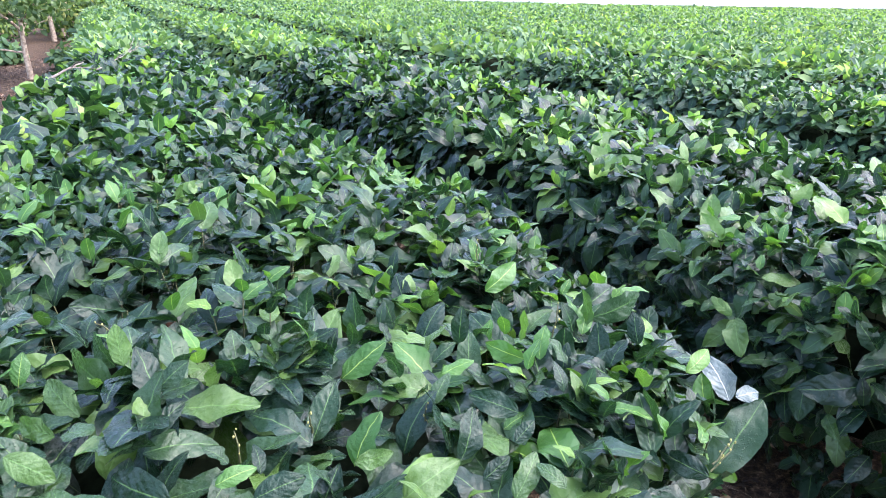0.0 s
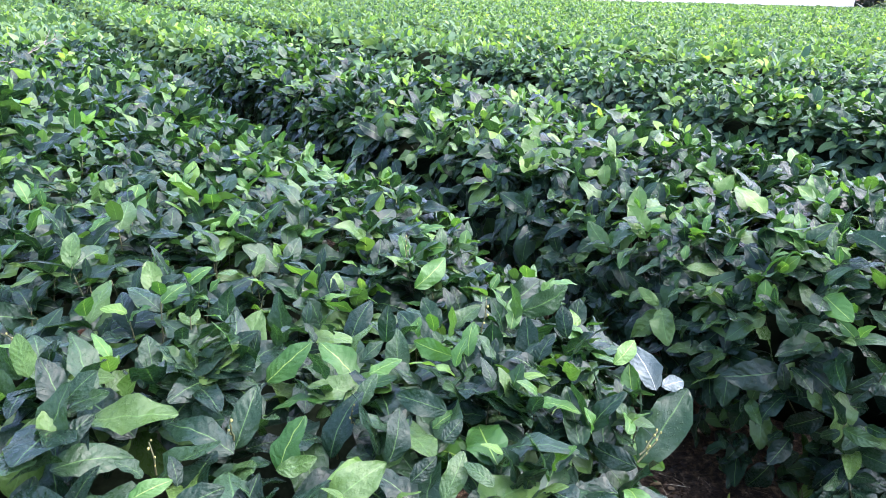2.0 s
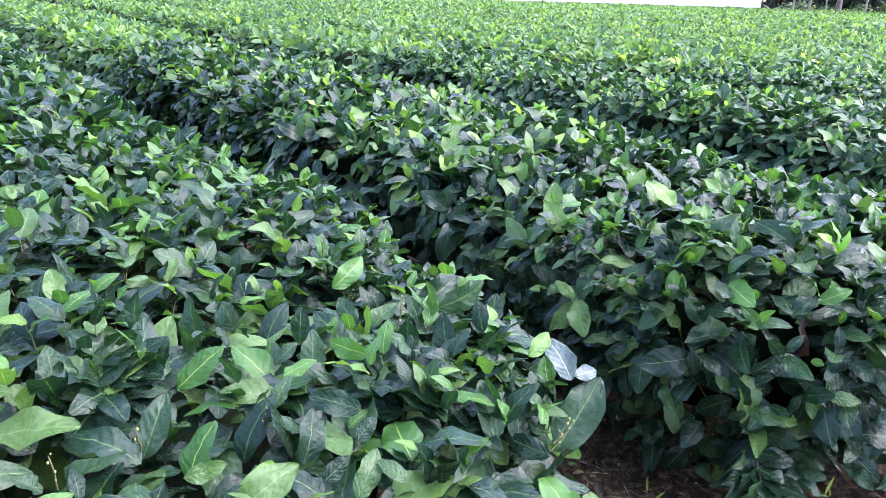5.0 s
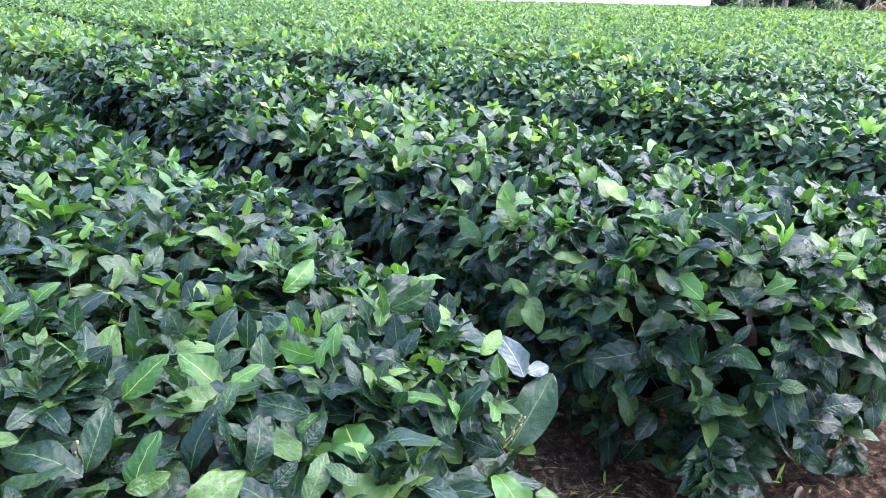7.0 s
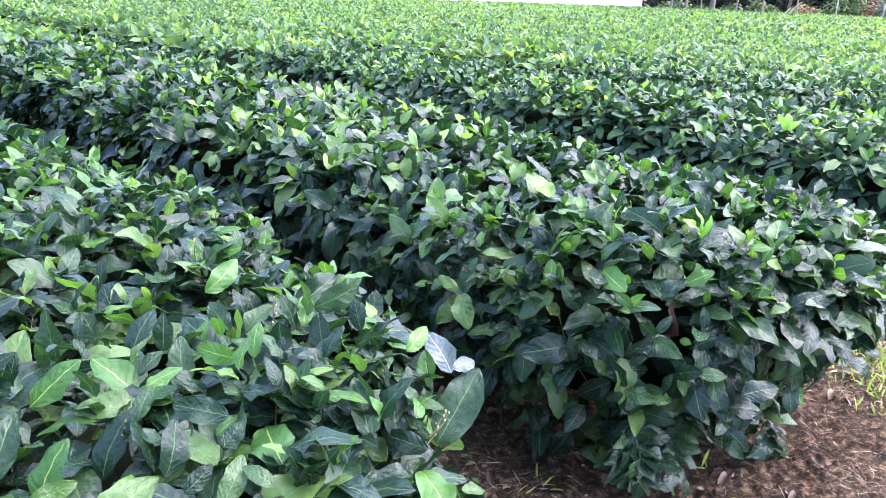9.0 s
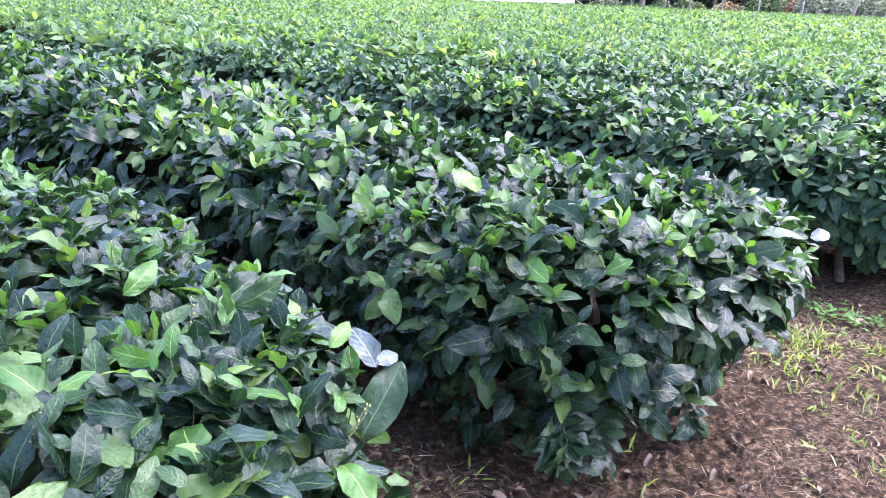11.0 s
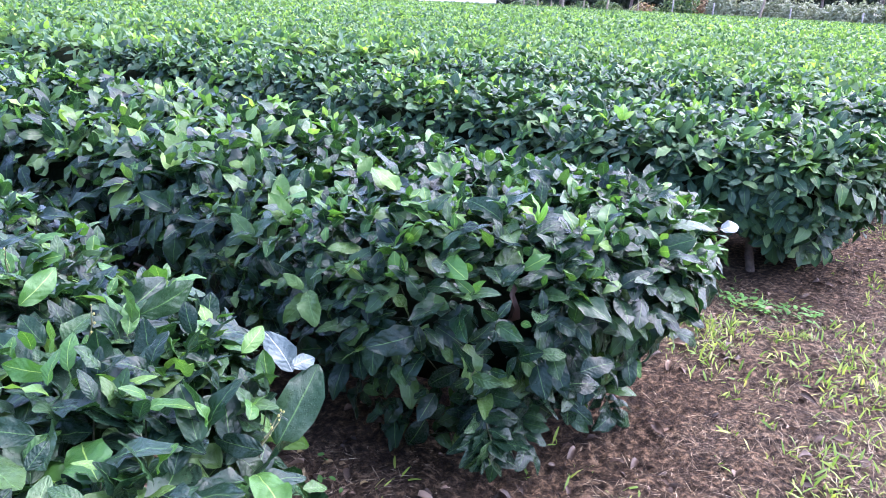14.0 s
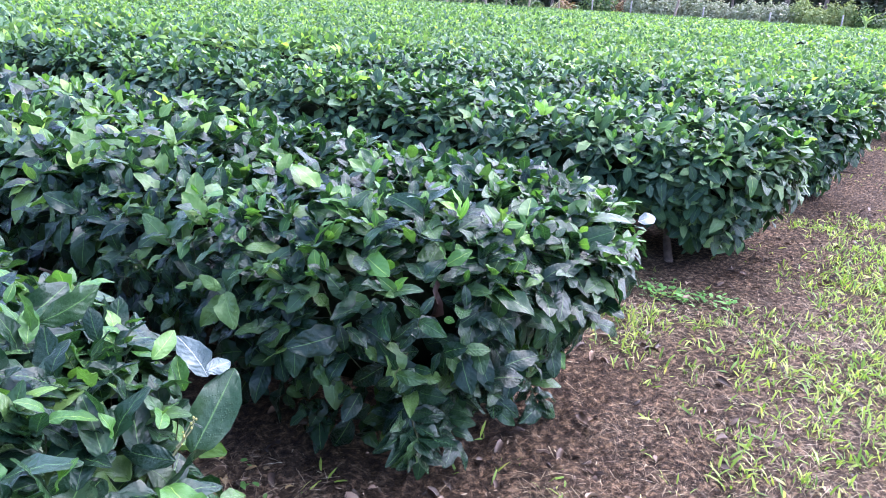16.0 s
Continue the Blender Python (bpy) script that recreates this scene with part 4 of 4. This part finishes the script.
def tree(x, y, h, girth, mat, crown_mat, label, seed, bare=0.55, leaves=700, size=0.32, lean=0.0):
    r = random.Random(seed)
    thing = tagged(new("tree"), label, "tree", "trees at the field edge")
    thing.location = (x, y, 0)
    trunk = crooked((0, 0, -0.05), (lean, 0, 1), h * 0.85, seed, 7, 0.07)
    bits = [tube(trunk, np.linspace(girth, girth * 0.4, len(trunk)), 8)]
    sets = []
    for k in range(6):
        s = trunk[3 + k % 4]
        th = k * 2.2 + r.uniform(-0.4, 0.4)
        limb = crooked(s, (math.cos(th), math.sin(th), 0.8), h * r.uniform(0.2, 0.32), seed * 5 + k, 4, 0.2)
        bits.append(tube(limb, np.linspace(girth * 0.4, girth * 0.12, len(limb)), 6))
        e = limb[-1]
        sets.append(clump(e[0], e[1], max(e[2], h * bare), h * 0.16, h * 0.16, h * 0.1, leaves // 7, size))
    e = trunk[-1]
    sets.append(clump(e[0], e[1], e[2], h * 0.18, h * 0.18, h * 0.13, leaves // 7, size))
    v, t = merge(bits)
    put("trunk", tri_mesh("trunk", v, t), mat, thing)
    v, t, u, k = join_leaves(sets)
    put("crown", tri_mesh("crown", v, t, u), crown_mat, thing)


def shrub(x, y, rx, rz, mat, label, count=700, size=0.2):
    v, t, u, k = join_leaves([clump(0, 0, rz * 0.55, rx, rx * 0.8, rz * 0.6, count, size), clump(rx * 0.5, 0.2, rz * 0.4, rx * 0.6, rx * 0.5, rz * 0.45, count // 2, size)])
    v[:, 2] = np.maximum(v[:, 2], 0.0)
    ob = put("shrub", tri_mesh("shrub", v, t, u), mat, label=label, category="shrub", group="shrubs at the field edge")
    ob.location = (x, y, 0)


def along(az, dist):
    return dist * math.sin(radians(az)), dist * math.cos(radians(az))


far_wall()
r = random.Random(5)
for az, h in ((44.9, 1.9), (47.6, 1.7), (52.5, 1.6), (56.8, 1.5), (61.2, 1.6)):
    post(*along(az, 59.5), h, r.uniform(-0.03, 0.03))
for k, az in enumerate((34.4, 35.5, 36.5, 37.3, 38.7, 40.4, 42.6, 50.6)):
    tree(*along(az, 58.5 + 0.5 * (k % 3)), r.uniform(9, 11), (0.07, 0.09, 0.06, 0.1)[k % 4], PALE_BARK, WOOD_LEAF, "slender tree with a pale trunk at the field edge", 70 + k, 0.5, 500, 0.34, 0.03)
for k in range(15):
    az = 35.0 + 2.5 * k + r.uniform(-0.7, 0.7)
    tree(*along(az, r.uniform(68, 76)), r.uniform(8, 11), r.uniform(0.12, 0.22), DARK_BARK, WOOD_LEAF, "slender dark-barked tree with a thin green crown", 100 + k)
for k in range(34):
    az = 33.9 + 0.98 * k + r.uniform(-0.3, 0.3)
    pale, rust, lime = 47.5 < az < 58.6, k in (9, 13), 58.6 <= az < 62
    shrub(*along(az, r.uniform(61, 64)), r.uniform(0.7, 1.3), r.uniform(0.7, 1.5) if az < 44 else r.uniform(1.7, 2.4), RUST_LEAF if rust else YELLOW_SCRUB if lime else PALE_LEAF if pale else WOOD_LEAF,
          "withered rust brown shrub under the trees" if rust else "yellow-green bushy shrub at the field edge" if lime else "pale grey-green scrub bush at the field edge" if pale else "dark green undergrowth shrub at the field edge", 1100 if pale or lime else 450, 0.2 if pale or lime else 0.21)


def plume(x, y, count, length, width_ratio, mat, name, label, rise, steep=0.7):
    """Long arching leaves from one root."""
    shapes = [leaf_shape(6, 3, q, ratio=width_ratio, fold=0.4, curl=0.8, wave=0.02) for q in range(3)]
    P = np.zeros((count, 3))
    P[:, 2] = rise * rng.uniform(0.7, 1.0, count)
    R = leaf_frames(np.tile([[0, 0, 1.0]], (count, 1)), rng.uniform(0, 6.28, count), rng.uniform(steep, 1.4, count), rng.normal(0, 0.3, count))
    v, t, u, k = scatter(shapes, P, R, length * rng.uniform(0.7, 1.1, count))
    thing = tagged(new(name), label, "plant")
    thing.location = (x, y, 0)
    v2, t2 = tube([(0, 0, 0), (0.02, 0, rise * 0.5), (0, 0, rise)], [0.12, 0.1, 0.06])
    put("stalk", tri_mesh("stalk", v2, t2), mat, thing)
    put("blades", tri_mesh("blades", v, t, u), mat, thing, kind="stuff")


plume(*along(62.6, 62), 7, 0.95, 0.13, BANANA, "banana_plant", "banana plant with broad pale green leaves", 1.3, 0.95)
plume(*along(41.9, 60), 26, 1.7, 0.03, YELLOW_SCRUB, "tall_grass", "clump of tall yellow-green reed-like grass", 0.25)
plume(*along(33.4, 58), 14, 1.1, 0.1, WOOD_LEAF, "broadleaf_plant", "broad-leaved green plant beside the white wall", 0.3)


def far_woods():
    sets = []
    for k in range(46):
        x, y = along(33.5 + 1.0 * k + r.uniform(-0.3, 0.3), r.uniform(78, 84))
        sets.append(clump(x, y, 4.5, 3.2, 3.0, 5.0, 300, 0.8))
        x, y = along(33.2 + 1.0 * k + r.uniform(-0.3, 0.3), r.uniform(72, 76))
        sets.append(clump(x, y, 1.6, 2.2, 1.6, 2.6, 360, 0.5))
    v, t, u, k = join_leaves(sets)
    put("far_woods", tri_mesh("far_woods", v, t, u), SHADED_LEAF, label="wood closing the view behind the field, its shade in the leaf colour", category="woods", kind="stuff")


far_woods()

# ---- beside the first hedge: roadside trees, scrub and dead branches ----
def roadside_tree(x, y, fork, girth, lean, seed, drops):
    """A small pale tree, forked at eye height, its leaves hanging low."""
    q = random.Random(seed)
    thing = tagged(new("tree"), "small forked tree with pale lichen bark beside the path", "tree", "trees beside the path")
    thing.location = (x, y, 0)
    trunk = crooked((0, 0, -0.05), (lean, 0, 1), fork, seed, 6, 0.1)
    bits, sets = [tube(trunk, np.linspace(girth, girth * 0.65, len(trunk)), 9)], []
    for k in range(5):
        th = 0.6 + k * 1.3
        limb = crooked(trunk[-1 - k % 2], (math.cos(th), math.sin(th), q.uniform(0.5, 1.2)), q.uniform(0.9, 1.5), seed * 3 + k, 6, 0.25)
        bits.append(tube(limb, np.linspace(girth * 0.5, girth * 0.12, len(limb)), 6))
        for e in (limb[2], limb[4], limb[-1]):
            sets.append(clump(e[0], e[1], e[2] + 0.1, 0.5, 0.5, 0.35, drops, 0.11))
    twig = crooked(trunk[3], (-0.9, -0.3, 0.15), 0.6, seed + 9, 5, 0.3)
    bits.append(tube(twig, np.linspace(0.02, 0.006, len(twig)), 5))
    v, t = merge(bits)
    put("trunk", tri_mesh("trunk", v, t), PALE_BARK, thing)
    v, t, u, k = join_leaves(sets)
    put("crown", tri_mesh("crown", v, t, u), WOOD_LEAF, thing)


roadside_tree(-6.62, 12.3, 0.95, 0.05, -0.05, 301, 150)
roadside_tree(-10.45, 20.9, 1.2, 0.07, -0.14, 302, 120)
roadside_tree(-11.3, 23.2, 1.3, 0.06, 0.05, 303, 120)
for x, y, rx, rz in ((-10.1, 14.8, 0.9, 1.1), (-11.8, 19.6, 1.2, 1.6), (-10.3, 21.8, 1.0, 1.4), (-12.3, 24.1, 1.4, 1.8), (-14.0, 21.3, 1.5, 2.2), (-15.5, 26.9, 1.8, 2.4), (-18.5, 33.6, 2.2, 2.8), (-6.6, 13.8, 0.4, 0.35), (-8.5, 14.4, 0.5, 0.4), (-7.7, 12.2, 0.25, 0.3)):
    shrub(x, y, rx, rz, OLIVE_LEAF if y > 18 else FAR_OLD, "bushy yellow-green shrub behind the path" if y > 18 else "bushy dark green shrub behind the path", int(320 + 320 * rx), 0.16)


def dead_branch(a, b, girth, seed):
    a, b = np.array(a), np.array(b)
    path = crooked((0, 0, 0), b - a, float(np.linalg.norm(b - a)), seed, 7, 0.07)
    bits = [tube(path, np.linspace(girth, girth * 0.35, len(path)), 6)]
    for k in (2, 4, 5):
        side = crooked(path[k], (0.5, 0.6 * (-1) ** k, 0.35), 0.22, seed + k, 4, 0.25)
        bits.append(tube(side, np.linspace(girth * 0.5, 0.002, len(side)), 5))
    v, t = merge(bits)
    ob = put("dead_branch", tri_mesh("dead_branch", v, t), DEAD_WOOD, label="bare grey dead branch lying on the hedge", category="branch", group="dead branches on the hedge")
    ob.location = a.tolist()


dead_branch((-2.7, 5.14, 0.82), (-2.57, 5.47, 0.94), 0.012, 41)
dead_branch((-2.67, 5.92, 0.83), (-3.07, 8.08, 0.93), 0.006, 42)
dead_branch((-2.93, 7.13, 0.83), (-3.4, 9.04, 0.9), 0.006, 43)

# ---- leaves that stand out on the nearest hedges: foot, tip, shape, kind ----
HEDGES = [o for o in scene.objects if o.name.startswith("tea_hedge")]
EYE_SIDE = Vector((0.0, -0.75, 0.65))


def show_leaf(thing, foot, tip, k, kind, name="leaf", label=""):
    foot, tip = Vector(foot), Vector(tip)
    y = tip - foot
    size = y.length
    y.normalize()
    z = (EYE_SIDE - y * EYE_SIDE.dot(y)).normalized()
    if kind != "silver" and size < 0.15:
        z = Matrix.Rotation(0.65 * math.sin(57.0 * foot.x + 31.0 * foot.y), 3, y) @ z
    x = y.cross(z)
    ob = new(name, LEAF_MESHES[kind][k])
    ob.parent = thing
    m = Matrix((x * size, y * size, z * size)).transposed().to_4x4()
    m.translation = foot - thing.location
    ob.matrix_local = m
    if label:
        tagged(ob, label)


for kind, mat in (("silver", SKY_SHEEN_LEAF), ("dead", DEAD_LEAF), ("lime", LIME_LEAF)):
    LEAF_MESHES[kind] = []
    for v, t, u in (WITHERED if kind == "dead" else LEAF_NEAR[:5]):
        me = tri_mesh("leaf", v, t, u)
        me.materials.append(mat)
        LEAF_MESHES[kind].append(me)

for no, some in enumerate(STANDING):
    for k, (foot, tip, kind) in enumerate(some):
        if kind == "dead":
            show_leaf(HEDGES[no], foot, tip, 1, kind, "dead_leaf", "curled brown dead leaf hanging in the hedge")
        elif kind == "silver":
            show_leaf(HEDGES[no], foot, tip, (1, 3)[k % 2], kind, label="leaf painted silvery for its reflection of the sky")
        else:
            show_leaf(HEDGES[no], foot, tip, (3 * k) % (5 if kind == "lime" else 14), kind)


def bud_twig(thing, foot, way, length, seed):
    """A thin green twig with pale yellow buds."""
    q = random.Random(seed)
    path = crooked((0, 0, 0), way, 0.75 * length, seed, 4, 0.3)
    v, t = tube(path, np.linspace(0.002, 0.001, len(path)), 5)
    twig = put("twig", tri_mesh("twig", v, t), TWIG, thing, "thin green twig with yellow buds")
    twig.location = Vector(foot) - thing.location
    for p in path[1:]:
        bm = bmesh.new()
        bmesh.ops.create_icosphere(bm, subdivisions=1, radius=q.uniform(0.0014, 0.0026))
        me = bpy.data.meshes.new("bud")
        bm.to_mesh(me)
        bm.free()
        me.transform(Matrix.Diagonal((1, 1, 1.5, 1)))
        bud = put("bud", me, BUD, twig, "small pale yellow bud")
        bud.location = (p[0] + q.uniform(-0.005, 0.005), p[1], p[2] + 0.003)


for foot, way, length, seed in (((0.46, 1.06, 0.70), (0.9, 0.1, 0.35), 0.09, 1), ((0.47, 1.08, 0.70), (0.7, 0.3, 0.6), 0.08, 2), ((-0.3, 0.98, 0.76), (0.1, 0.0, 1.0), 0.07, 3), ((-0.2, 1.05, 0.77), (0.2, 0, 1), 0.06, 4),
                                ((0.23, 1.36, 0.80), (0.1, 0, 1), 0.09, 5), ((-0.02, 1.08, 0.76), (0, 0.1, 1), 0.06, 6), ((-0.62, 1.3, 0.80), (0.1, 0, 1), 0.08, 7), ((0.1, 1.8, 0.80), (0, 0, 1), 0.07, 8)):
    bud_twig(HEDGES[0], foot, way, length, seed)
q = random.Random(77)
for k in range(18):
    no = k % 2
    n, d = (q.uniform(-0.3, 0.9), q.uniform(1.2, 4.5)) if no == 0 else (q.uniform(1.8, 2.8), q.uniform(0.9, 4.0))
    x, y = plan(np.array(n), np.array(d))
    z = TOP + q.uniform(0.0, 0.06)
    show_leaf(HEDGES[no], (x, y, z), (x + q.uniform(-0.025, 0.025), y + q.uniform(-0.03, 0.0), z + q.uniform(-0.01, 0.035)), k % 2, "dead", "dead_leaf", "small dried brown leaf")
for hedge_no, (x, y, z), spread in ((1, (1.44, 1.66, 0.83), 0.07), (2, (3.09, 3.17, 0.82), 0.09), (2, (4.49, 3.1, 0.82), 0.07), (1, (1.34, 3.95, 0.83), 0.06), (0, (-1.29, 3.57, 0.82), 0.06)):
    for k in range(3):
        th = 1.1 + 2.1 * k
        show_leaf(HEDGES[hedge_no], (x, y, z - 0.01), (x + spread * 0.55 * math.cos(th), y + spread * 0.4 * math.sin(th), z + spread * (0.95 - 0.2 * k)), k, "lime", label="bright lime young leaf")

# shoots that hang to the soil where the second hedge ends
def hanging_shoot(thing, foot, way, length, seed):
    """A drooping twig with leaves along it."""
    q = random.Random(seed)
    path = crooked((0, 0, 0), way, length, seed, 5, 0.18)
    v, t = tube(path, np.linspace(0.0045, 0.002, len(path)), 5)
    twig = put("twig", tri_mesh("twig", v, t), TWIG, thing, "thin drooping twig")
    twig.location = Vector(foot) - thing.location
    for k, p in enumerate(path):
        for side in (-1, 1):
            a = Vector(foot) + Vector(p.tolist())
            out = Vector((side * q.uniform(0.3, 0.9), q.uniform(-0.9, -0.1), q.uniform(-0.7, 0.35))).normalized() * q.uniform(0.075, 0.12)
            if a.z + out.z < 0.02:
                out.z = 0.02 - a.z
            show_leaf(thing, a, a + out, q.randrange(14), False)


q = random.Random(31)
for k in range(13):
    n = q.uniform(1.75, 2.35)
    d = 0.93 - 0.2 * (n - 1.75) + q.uniform(0.0, 0.15)
    x, y = plan(np.array(n), np.array(d))
    hanging_shoot(HEDGES[1], (float(x), float(y), q.uniform(0.18, 0.42)), (q.uniform(-0.5, 0.2), -0.4, -0.9), q.uniform(0.1, 0.2), 400 + k)

# ---- single leaves of the nearest hedges, last ----
r = random.Random(11)
for thing, P, R, S, young in PIECES:
    ob = new("leaf", LEAF_MESHES[young][r.randrange(len(LEAF_NEAR))])
    ob.parent = thing
    m = Matrix(((R * S).tolist())).to_4x4()
    m.translation = P.tolist()
    ob.matrix_local = m
